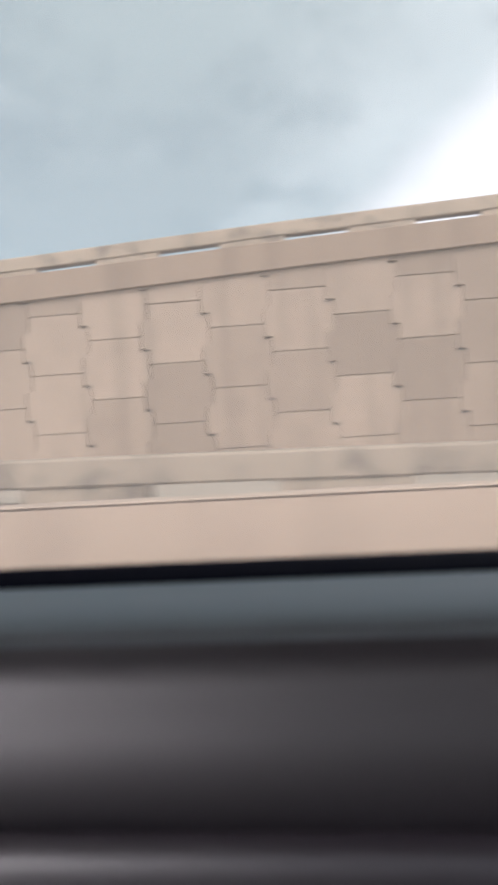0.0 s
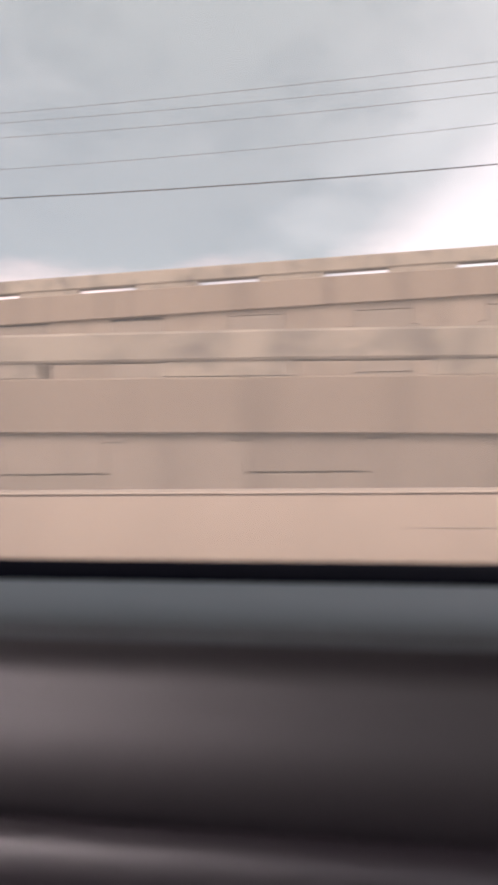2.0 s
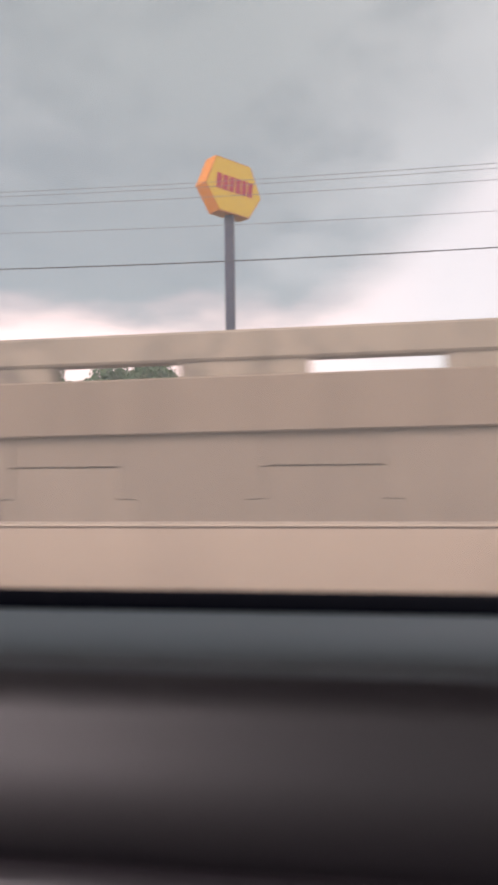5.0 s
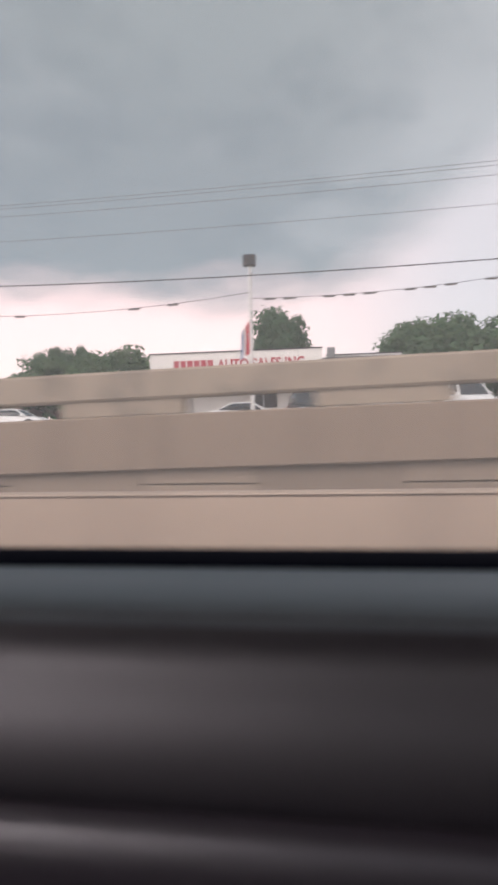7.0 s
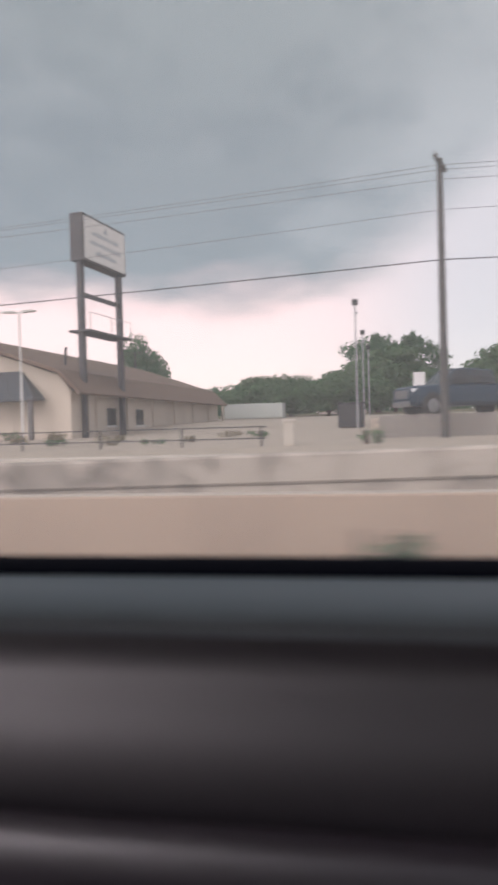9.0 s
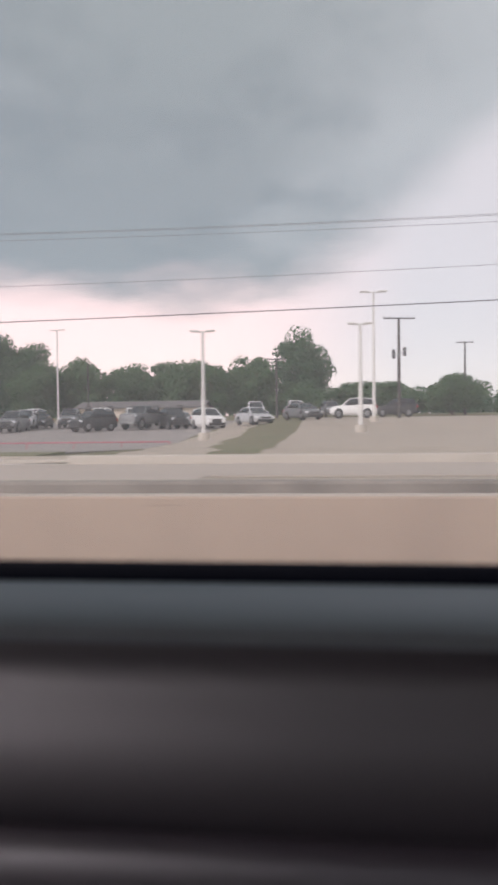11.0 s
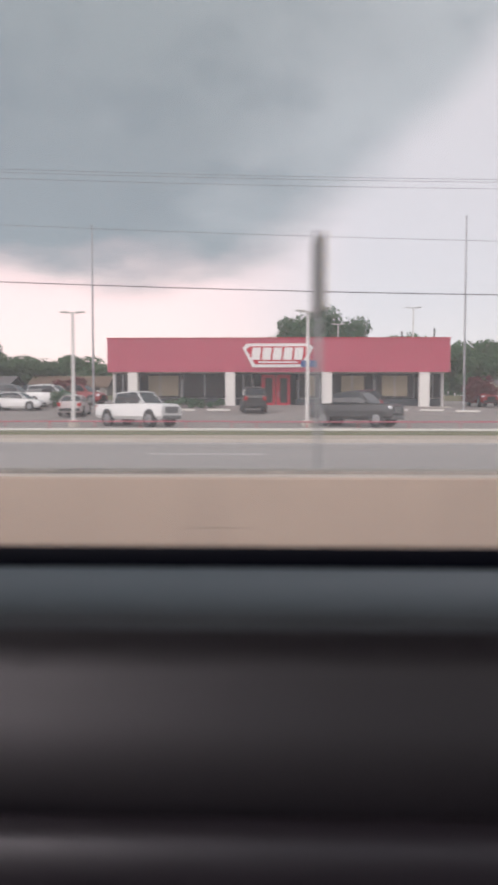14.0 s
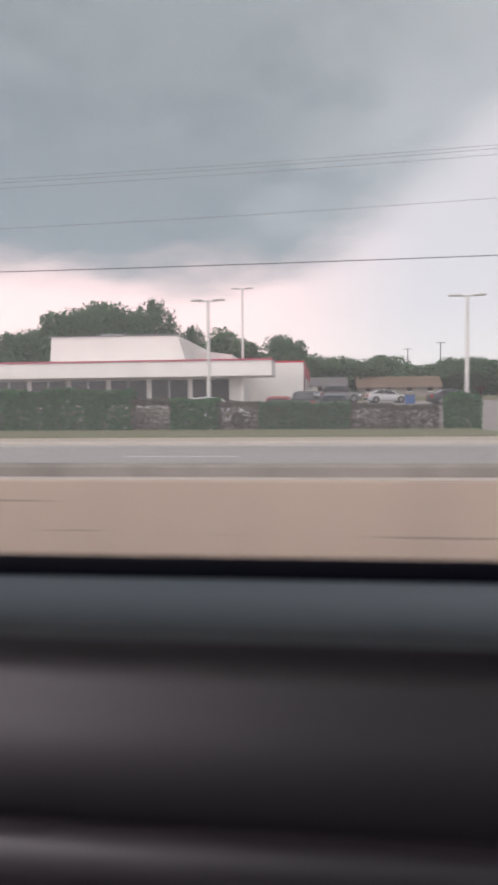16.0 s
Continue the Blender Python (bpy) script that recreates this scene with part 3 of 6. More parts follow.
M_LEAF = leaf_material("oak_leaves", (0.070, 0.138, 0.078), (0.105, 0.195, 0.105))
M_LEAF_LIGHT = leaf_material("elm_leaves", (0.080, 0.150, 0.075), (0.125, 0.212, 0.108))
M_LEAF_WEED = leaf_material("weed_leaves", (0.10, 0.17, 0.09), (0.16, 0.24, 0.13))
M_LEAF_RED = leaf_material("plum_leaves", (0.13, 0.03, 0.035), (0.22, 0.07, 0.07))
M_LEAF_STRAW = leaf_material("straw_weeds", (0.24, 0.21, 0.14), (0.32, 0.28, 0.19))
M_LEAF_DRY = leaf_material("dry_twigs", (0.115, 0.108, 0.085), (0.15, 0.135, 0.112))

rnd = random.Random(7)


# ---- ground surfaces beyond the frontage road ----
def draped(name, xs, ys, lift, mat, label, category):
    """A sheet that lies a little over the ground."""
    bm = bmesh.new()
    g = [[bm.verts.new((x, y, ground_height(x, y) + lift)) for y in ys] for x in xs]
    for a, b in zip(g, g[1:]):
        for k in range(len(ys) - 1):
            bm.faces.new((a[k], b[k], b[k + 1], a[k + 1]))
    return tagged(part(name, bm, mat), label, category, kind="structure")


LOT_YS = [35.15, 36, 40, 43, 43.5, 46, 49, 50, 54, 58, 64, 90]
LOT_XS = [-306 - 5 * i for i in range(45)]
draped("car_park", LOT_XS, LOT_YS, 0.05, M_LOT, "grey asphalt car park of a car dealer", "car park")
draped("gravel_lot", [-178 - 5 * i for i in range(27)], [24.45, 24.5, 26, 31, 35, 36, 40, 43, 46, 50, 54, 58, 64, 80], 0.04, M_GRAVEL, "bare tan gravel lot", "lot")
tagged(part("verge", sweep([(31.0, 0.06), (31.2, 0.10), (34.7, 0.12), (34.7, -0.1), (31.0, -0.1)], [(-310, 0), (-414, 0)]), M_GREEN), "thin green grass verge beside the kerb", "verge", kind="structure")
tagged(part("verge", sweep([(30.0, 0.06), (30.2, 0.14), (41.0, 0.16), (41.0, -0.1), (30.0, -0.1)], [(-424, 0), (-520, 0)]), M_GREEN), "thin green grass verge before a hedge", "verge", kind="structure")
tagged(part("sidewalk", sweep([(25.25, 0.07), (30.0, 0.08), (30.0, -0.1), (25.25, -0.1)], [(-306, 0), (-520, 0)]), M_SIDEWALK), "tan concrete sidewalk strip along the road", "sidewalk", kind="structure")
tagged(part("kerb", sweep([(25.0, -0.1), (25.0, 0.12), (25.03, 0.14), (25.22, 0.14), (25.22, -0.1)], [(-306, 0), (-416, 0)]), M_KERB), "pale concrete road kerb", "kerb", kind="structure")
tagged(part("kerb", sweep([(25.0, -0.1), (25.0, 0.12), (25.03, 0.14), (25.22, 0.14), (25.22, -0.1)], [(-424, 0), (-520, 0)]), M_KERB), "pale concrete road kerb", "kerb", kind="structure")
tagged(part("kerb", sweep([(34.75, -0.1), (34.75, 0.20), (34.78, 0.22), (35.1, 0.22), (35.1, -0.1)], [(-352, 0), (-412, 0)]), M_LINE), "white painted kerb of the car park", "kerb", kind="structure")
tagged(part("kerb", sweep([(24.0, -0.1), (24.0, 0.29), (24.04, 0.32), (24.4, 0.32), (24.4, -0.1)], [(-247, 0), (-305.9, 0)]), M_KERB), "pale concrete kerb of the gravel lot", "kerb", kind="structure")
for i in range(14):
    x = -307.5 - 14.1 * i
    tagged(part("lane_line", slab([(x, 18.6), (x - 3.1, 18.6), (x - 3.1, 18.75), (x, 18.75)], 0.012, 0.016), M_LINE), "white dashed lane line on the road", "lane line", "lane lines", "structure")
for y in (24.2,):
    tagged(part("edge_line", slab([(-300, y), (-520, y), (-520, y + 0.15), (-300, y + 0.15)], 0.012, 0.016), M_LINE), "white solid edge line on the road", "edge line", "", "structure")


# ---- trees ----
def leaves(bm, centre, radius, count, size, r, squash=0.8):
    for _ in range(count):
        d = Vector((r.gauss(0, 1), r.gauss(0, 1), r.gauss(0, 1))).normalized()
        p = centre + Vector((d.x, d.y, d.z * squash)) * radius * r.uniform(0.55, 1.05)
        s = size * r.uniform(0.6, 1.4)
        q = (d + Vector((r.uniform(-1, 1), r.uniform(-1, 1), r.uniform(-0.4, 1))) * 0.8).to_track_quat("Z", "Y")
        a = r.uniform(0, 6.28)
        vs = [bm.verts.new(p + q @ Vector((s * k * math.cos(a + w), s * k * math.sin(a + w), 0))) for w, k in ((0, 1), (1.7, 0.6), (3.14, 1), (4.6, 0.6))]
        bm.faces.new(vs)


def make_tree(seed, height, spread, trunk_share, mat, label, clumps=46, per=190, leaf=0.28, spikes=0):
    r = random.Random(seed)
    t = thing("tree", pose(0, 0, -50), label, "tree", "trees behind the lots")
    bm = bmesh.new()
    base = height * trunk_share
    tube(bm, [(0, 0, -0.3), (0.1, 0, base * 0.5), (0, 0.1, base), (0.1, 0, height * 0.7)], [height * 0.035, height * 0.028, height * 0.022, height * 0.008], 8)
    tips = []
    for i in range(clumps):
        a, k = r.uniform(0, 6.28), r.random()
        z = base + (height * 0.93 - base) * (0.12 + 0.88 * k)
        wide = spread * (0.5 + 0.5 * math.sin(math.pi * min(max((z - base) / (height - base), 0.08), 0.95))) * r.uniform(0.35, 0.95)
        tips.append(Vector((math.cos(a) * wide, math.sin(a) * wide, z)))
    for tip in tips[: clumps // 2]:
        start = Vector((0, 0, base * r.uniform(0.8, 1.3)))
        mid = start.lerp(tip, 0.5) + Vector((0, 0, height * 0.04))
        tube(bm, [start, mid, tip], [height * 0.012, height * 0.008, height * 0.003], 5, cap=False)
    part("trunk", bm, M_BARK, t)
    bm = bmesh.new()
    for tip in tips:
        leaves(bm, tip, spread * r.uniform(0.26, 0.42), per, leaf, r)
    # upright sprays along the top of the crown
    for i in range(spikes):
        a, w = r.uniform(0, 6.28), spread * r.uniform(0.0, 0.75)
        z = base + (height - base) * (0.98 - 0.35 * (w / spread) ** 2)
        leaves(bm, Vector((math.cos(a) * w, math.sin(a) * w, z)), spread * r.uniform(0.06, 0.11), per // 3, leaf * 0.8, r, r.uniform(2.2, 3.6))
    # the inside of the crown, which closes the gaps between the clumps
    for _ in range(clumps * per // 3):
        d = Vector((r.gauss(0, 1), r.gauss(0, 1), r.gauss(0, 1))).normalized() * r.random() ** 0.4
        z = base + (height - base) * (0.5 + 0.40 * d.z)
        wide = spread * (0.55 + 0.35 * math.sin(math.pi * min(max((z - base) / (height - base), 0.1), 0.9)))
        leaves(bm, Vector((d.x * wide, d.y * wide, z)), 0.15, 1, leaf * 1.1, r)
    part("crown", bm, mat, t)
    return t


TREES = [make_tree(11, 12, 6.0, 0.14, M_LEAF, "broad dark green oak tree with a ragged crown"),
         make_tree(12, 10, 5.2, 0.08, M_LEAF_LIGHT, "rounded green elm tree behind the lot", 30),
         make_tree(13, 14, 6.5, 0.2, M_LEAF, "tall dark green tree with open gaps in its crown", 38, 180),
         make_tree(14, 8, 5.0, 0.05, M_LEAF_LIGHT, "low bushy green tree", 30, 240),
         make_tree(15, 11, 4.2, 0.2, M_LEAF, "upright green tree with spiky twigs", 34, 180, 0.18, 34)]


def plant(kind, x, y, height=None, wide=None, spin=None, label=""):
    src = TREES[kind]
    h0 = (12, 10, 14, 8, 11)[kind]
    k = (height or h0) / h0
    w = k if wide is None else wide / (6.0, 5.2, 6.5, 5.0, 4.2)[kind]
    t = copy_thing(src, Matrix.Translation((x, y, ground_height(x, y))) @ Matrix.Rotation(rnd.uniform(0, 6.28), 4, "Z") @ Matrix.Diagonal((w, w, k, 1)))
    if label:
        t["label"] = label
    return t


# behind the auto sales lot
for kind, x, y, h, w in ((0, -202.5, 115, 17.0, 5.6), (1, -171, 134, 16.0, 7), (3, -181, 136, 14.5, 7), (1, -181, 82, 10.5, 7), (3, -172, 84, 9.5, 7)):
    plant(kind, x, y, h, w)
for kind, x, y, h, w in ((4, -241.8, 114.5, 11.7, 6.3), (4, -236.3, 112.5, 11.4, 5.4), (3, -239.2, 109, 9.2, 7.2), (1, -222.3, 88, 9.4, 5.6), (3, -226.5, 92, 7.6, 4.5), (3, -217.8, 90, 7.8, 4.5), (1, -253.4, 92, 5.2, 5.0), (3, -260, 105, 4.8, 6),
                         (1, -248, 85, 5.0, 5), (3, -256, 92, 5.2, 6), (3, -245, 95, 5.6, 6)):
    plant(kind, x, y, h, w)
# behind the hall
for kind, x, y, h, w in ((2, -301.4, 177.5, 21.2, 7.8), (3, -279, 100, 5.4, 4.5), (3, -291, 110, 4.8, 6), (3, -286, 105, 4.6, 5)):
    plant(kind, x, y, h, w)
# the tall row behind the car park
for kind, x, y, h, w in ((0, -369.5, 145, 17.2, 7.6), (0, -362.0, 147, 15.6, 7.0), (1, -356, 140, 11.0, 6), (1, -345.8, 144, 12.2, 6.0), (1, -337, 146, 11.0, 6.5), (3, -329, 150, 11.4, 7.5), (1, -321, 150, 11.8, 7.5),
                         (3, -313, 152, 12.0, 7.5), (3, -302, 152, 7.0, 7), (3, -352, 150, 9.5, 6), (3, -376, 150, 10.5, 6)):
    plant(kind, x, y, h, w)
# the tall row behind the showroom
for kind, x, y, h, w in ((4, -466, 136, 18.2, 6.0), (0, -474, 140, 18.6, 7.6), (0, -484, 142, 19.2, 9), (0, -494, 142, 15, 8), (4, -460.5, 148, 14.5, 4.5), (1, -451.3, 128, 12.0, 6), (3, -446, 132, 9.8, 6),
                         (0, -440.5, 155, 13.6, 5.8), (1, -433.5, 150, 8.6, 6.0), (1, -426, 150, 8.2, 7), (3, -418, 155, 8.6, 8), (1, -409, 158, 8.0, 8), (1, -389.6, 160, 10.3, 8), (0, -398, 162, 8.8, 7), (1, -382, 150, 9.4, 7)):
    plant(kind, x, y, h, w)
for i, (x, y) in enumerate(((-356.6, 71.0), (-396.5, 66.5))):
    t = make_tree(40 + i, 2.9 - 0.3 * i, 2.0 - 0.2 * i, 0.2, M_LEAF_RED, "small purple-leaved plum tree beside the shop", 16, 120, 0.14)
    t.matrix_world = Matrix.Translation((x, y, ground_height(x, y)))
for src in TREES:
    for o in (*src.children_recursive, src):
        bpy.data.objects.remove(o)

# the far line of woods
bm = bmesh.new()
far = random.Random(3)
for i in range(520):
    x = -170 - 400 * far.random()
    y = 160 + 40 * far.random()
    h = 5.6 + 2.6 * noise.noise(Vector((x * 0.045, 3.1, 0))) + far.uniform(-0.6, 1.0)
    for j in range(2):
        leaves(bm, Vector((x, y, ground_height(x, y) + h * (0.35 + 0.45 * j))), 2.6 + far.random(), 60, 0.55, far)
tagged(part("woods", bm, M_LEAF), "dense dark green woods along the horizon", "woods", kind="stuff")


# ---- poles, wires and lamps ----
# poles are slanted sideways only to match their slant in the camera's view
def utility_pole(x, y, top, arms, tanks, label, view_lean=0.0):
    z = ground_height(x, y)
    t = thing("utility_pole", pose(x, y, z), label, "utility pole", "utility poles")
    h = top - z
    part("pole", tube(bmesh.new(), [(0, 0, -0.2), (view_lean * 0.5, 0, h * 0.5), (view_lean, 0, h)], [0.17, 0.15, 0.11], 10), M_WOOD, t)
    for drop, length, turn in arms:
        arm = part("crossarm", boxed(-length / 2, length / 2, -0.06, 0.06, -0.06, 0.06, 0.01), M_WOOD, t)
        arm.matrix_local = pose(view_lean, -0.15, h - drop, 0, 0, turn)
        for k in (-0.46, -0.28, 0.28, 0.46):
            pin = bmesh.new()
            tube(pin, [(k * length, 0, 0.05), (k * length, 0, 0.12), (k * length, 0, 0.17), (k * length, 0, 0.22)], [0.02, 0.05, 0.04, 0.055], 6)
            part("insulator", pin, M_TANK, arm)
    for drop, off in tanks:
        off += view_lean * (h - drop) / h
        stem = view_lean * (h - drop) / h
        can = bmesh.new()
        tube(can, [(off, -0.2, h - drop), (off, -0.2, h - drop + 0.06), (off, -0.2, h - drop + 0.75), (off, -0.2, h - drop + 0.83)], [0.11, 0.15, 0.15, 0.09], 10)
        part("transformer", can, M_CAN, t)
        part("bracket", boxed(min(off, stem), max(off, stem), -0.18, -0.06, h - drop + 0.3, h - drop + 0.38), M_GREY_STEEL, t)
    return t


utility_pole(-32.5, 27.0, 16.0, ((0.15, 2.4, -38), (0.5, 2.4, -38), (1.7, 1.7, -60), (2.3, 1.2, -60)), ((3.6, 0.35),), "weathered wooden utility pole with double crossarms")
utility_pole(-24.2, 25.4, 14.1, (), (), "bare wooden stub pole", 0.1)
utility_pole(-25.0, 29.0, 10.0, (), (), "short wooden stub pole")
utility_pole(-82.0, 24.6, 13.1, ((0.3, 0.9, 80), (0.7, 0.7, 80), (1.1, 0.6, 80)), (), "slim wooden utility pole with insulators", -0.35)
utility_pole(-114.0, 31.6, 10.15, (), (), "short grey wooden stub pole")
utility_pole(-150.0, 27.0, 11.7, ((0.2, 2.2, 62),), (), "wooden utility pole with one crossarm")
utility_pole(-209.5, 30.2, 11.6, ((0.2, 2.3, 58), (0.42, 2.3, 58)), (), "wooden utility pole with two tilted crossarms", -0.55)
utility_pole(-240.0, 29.8, 11.95, ((0.25, 1.9, 72),), (), "weathered wooden utility pole with one crossarm")
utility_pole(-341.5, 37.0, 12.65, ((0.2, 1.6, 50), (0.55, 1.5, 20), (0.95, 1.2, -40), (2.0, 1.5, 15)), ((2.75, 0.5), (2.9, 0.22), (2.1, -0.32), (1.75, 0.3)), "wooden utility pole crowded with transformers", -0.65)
utility_pole(-414.5, 38.4, 15.0, ((0.3, 1.3, 60), (0.8, 0.8, 50)), ((3.4, 0.48), (3.4, 0.16), (3.4, -0.42)), "wooden utility pole with three transformers, slanted to fit the view", -0.65)
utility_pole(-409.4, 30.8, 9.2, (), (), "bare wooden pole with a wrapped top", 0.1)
utility_pole(-289.8, 66.5, 11.3, ((0.1, 3.0, 10),), ((3.8, -0.5), (3.6, 0.5)), "wooden utility pole with a wide crossarm")
utility_pole(-352.9, 106, 13.1, (), (), "bare wooden pole behind the car park")
utility_pole(-337.0, 118, 12.6, (), (), "bare wooden pole behind the car park")
for x, y, top in ((-303, 95, 10.5), (-277.2, 100, 12.8), (-404.9, 175, 17.2), (-411.0, 190, 17.0)):
    utility_pole(x, y, top, ((0.1, 2.4, 8),), (), "distant wooden utility pole with a crossarm")


def wire(points, sags, radius, mat, label):
    path = []
    for (a, b), sag in zip(zip(points, points[1:]), sags):
        for i in range(16):
            t = i / 16
            p = Vector(a).lerp(Vector(b), t)
            path.append((p.x, p.y, p.z - 4 * sag * t * (1 - t)))
    path.append(points[-1])
    tagged(part("overhead_cable", tube(bmesh.new(), path, radius, 5), mat), label, "cable", "overhead cables")


POSTS = [(-32.5, 26.9), (-82.4, 24.5), (-150, 26.9), (-210.3, 30.1), (-240.0, 29.7), (-341.9, 36.9), (-415.2, 38.2), (-500, 38)]
HEIGHTS = {"top": (15.0, 13.4, 12.3, 11.8, 11.85, 12.85, 15.3, 15), "second": (14.3, 13.1, 12.0, 11.55, 11.55, 12.65, 15.0, 14.7), "third": (13.7, 12.5, 11.5, 11.1, 11.05, 12.2, 14.6, 14.3),
           "low": (12.7, 11.2, 10.3, 9.9, 9.75, 9.25, 12.3, 12)}
for k, (name, zs) in enumerate(HEIGHTS.items()):
    wire([(x, y + 0.5 - 0.3 * k, z) for (x, y), z in zip(POSTS, zs)], (0.6 + 0.1 * k, 0.9, 0.6, 0.15, 1.35 - 0.1 * k, 0.5, 0.8), 0.011, M_THIN_WIRE, "thin grey overhead power cable")
wire([(x, y - 0.2, z) for (x, y), z in zip(POSTS, (10.9, 10.3, 8.9, 8.05, 7.8, 6.87, 9.2, 9.6))], (0.7, 0.9, 1.0, 0.2, 0.45, 0.6, 0.3), 0.024, M_WIRE, "thick black telephone cable")
wire([(-32.5, 26.9, 12.8), (-24.2, 25.4, 13.4)], (1.0,), 0.02, M_WIRE, "slack black cable between two poles")
wire([(-32.5, 27, 14.2), (-20, 40, 6.0)], (0.4,), 0.012, M_THIN_WIRE, "slack service cable running down from a pole")
for zz, xx in ((15.9, -40.0), (15.7, -41.5), (14.9, -43.0)):
    wire([(-32.5, 27, zz), (xx, -18, zz + 0.8)], (0.6,), 0.012, M_THIN_WIRE, "thin grey cable crossing over the highway")
wire([(-32.5, 27, 13.2), (-23.5, 42, 6.0)], (0.3,), 0.012, M_THIN_WIRE, "slack service cable running down from a pole")
wire([(-32.5, 27, 15.9), (-27.5, 45, 12.0)], (0.3,), 0.01, M_THIN_WIRE, "slack service cable running down from a pole")
wire([(-32.5, 27, 11.6), (-25.0, 29.0, 9.6)], (0.5,), 0.012, M_THIN_WIRE, "slack service cable running down from a pole")
wire([(-415.0, 38.0, 11.9), (-409.6, 30.8, 8.6)], (0.7,), 0.012, M_WIRE, "slack black cable between two poles")
wire([(-415.0, 37.8, 12.4), (-409.6, 30.8, 9.1)], (0.7,), 0.015, M_WIRE, "slack black cable between two poles")


def twin_lamp(x, y, top, base=None, arm=1.0, thick=1.0, mat=M_WHITE_STEEL, label="white steel car park lamp with two flat heads", footing=True):
    z = ground_height(x, y) if base is None else base
    t = thing("street_lamp", pose(x, y, z), label, "street lamp", "car park lamps")
    h = top - z
    part("pole", tube(bmesh.new(), [(0, 0, 0), (0, 0, h)], [0.13 * thick, 0.085 * thick], 8), mat, t)
    part("arm", boxed(-arm * 0.55, arm * 0.55, -0.05, 0.05, h - 0.06, h), mat, t)
    for s in (-1, 1):
        part("lamp_head", boxed(min(s * arm * 0.3, s * arm), max(s * arm * 0.3, s * arm), -0.2, 0.2, h - 0.02, h + 0.07, 0.02), mat, t)
    if footing:
        part("footing", tube(bmesh.new(), [(0, 0, -0.2), (0, 0, 0.42), (0, 0, 0.46)], [0.33, 0.33, 0.28], 12), M_KERB, t)
    return t


for x, y, top in ((-346.9, 41.9, 7.15), (-332.7, 41.2, 7.2), (-361.1, 42.4, 7.15), (-375.45, 42.9, 7.1), (-389.8, 43.0, 7.05), (-318.4, 41.2, 7.2), (-304.0, 41.5, 7.0), (-407.0, 42.3, 7.1)):
    twin_lamp(x, y, top, base=ground_height(x, y) + 0.05, arm=0.75)
for x, y, top in ((-424.3, 40.4, 7.5), (-439.0, 41.2, 7.7), (-332.0, 60, 12.05), (-330.7, 87.6, 14.0), (-439.8, 64.8, 12.4), (-293.1, 53.0, 11.2), (-367.3, 105, 13.6), (-360.1, 86.5, 13.4)):
    twin_lamp(x, y, top)
twin_lamp(-294.8, 40.0, 7.0, arm=0.7)
twin_lamp(-260.3, 33.0, 7.35, arm=0.85, thick=0.5, label="slim pale lamp post with two flat heads", footing=False)
GREY = "grey steel floodlight pole with paired heads"
for x, y, top in ((-88.4, 41.3, 10.5), (-116.2, 34.2, 11.1), (-276.8, 35.0, 7.3)):
    twin_lamp(x, y, top, arm=0.85, thick=0.6, mat=M_CAN, label=GREY, footing=False)


def flood_pole(x, y, top, label="white pole with a dark box floodlight and a banner", banner=True, thick=1.0):
    z = ground_height(x, y)
    t = thing("floodlight_pole", pose(x, y, z), label, "floodlight", "lot floodlights")
    h = top - z
    part("pole", tube(bmesh.new(), [(0, 0, 0), (0, 0, h - 0.2)], [0.10 * thick, 0.075 * thick], 8), M_WHITE_STEEL if banner else M_GREY_STEEL, t)
    part("floodlight", boxed(-0.3 * thick, 0.3 * thick, -0.22, 0.22, h - 0.3 * thick, h + 0.25 * thick, 0.04), M_BLACK, t)
    part("bracket", boxed(-0.06, 0.16, -0.06, 0.06, h - 0.75, h - 0.62), M_GREY_STEEL, t)
    if banner:
        bm = bmesh.new()
        rows = [[bm.verts.new((-0.06 - 0.40 * u - 0.10 * v * u, 0.10 * math.sin(5 * u + v), h - 2.9 - 1.7 * v - 0.7 * u * (1 - 0.5 * v))) for u in (0, 0.25, 0.5, 0.75, 1)] for v in (0, 0.25, 0.5, 0.75, 1)]
        for a, b in zip(rows, rows[1:]):
            for i in range(4):
                f = bm.faces.new((a[i], a[i + 1], b[i + 1], b[i]))
                f.material_index = (0, 0, 1, 2)[i]
        part("banner", bm, [M_RED_PAINT, M_SIGN_WHITE, M_BLUE], t, "wind-blown red, white and blue banner")
    return t


for x, y, top in ((-194.7, 34.8, 9.5), (-208.2, 33.0, 8.7), (-221.6, 30.7, 8.15), (-233.9, 32.1, 8.4), (-181.0, 36, 10.0)):
    flood_pole(x, y, top)
flood_pole(-243.8, 43.8, 8.75, "slim pole with two small dark floodlights", False, 0.6)
flood_pole(-243.5, 56.4, 8.5, "slim pole with a small dark floodlight", False, 0.6)
flood_pole(-243.1, 66.5, 8.4, "slim pole with a small dark floodlight", False, 0.6)
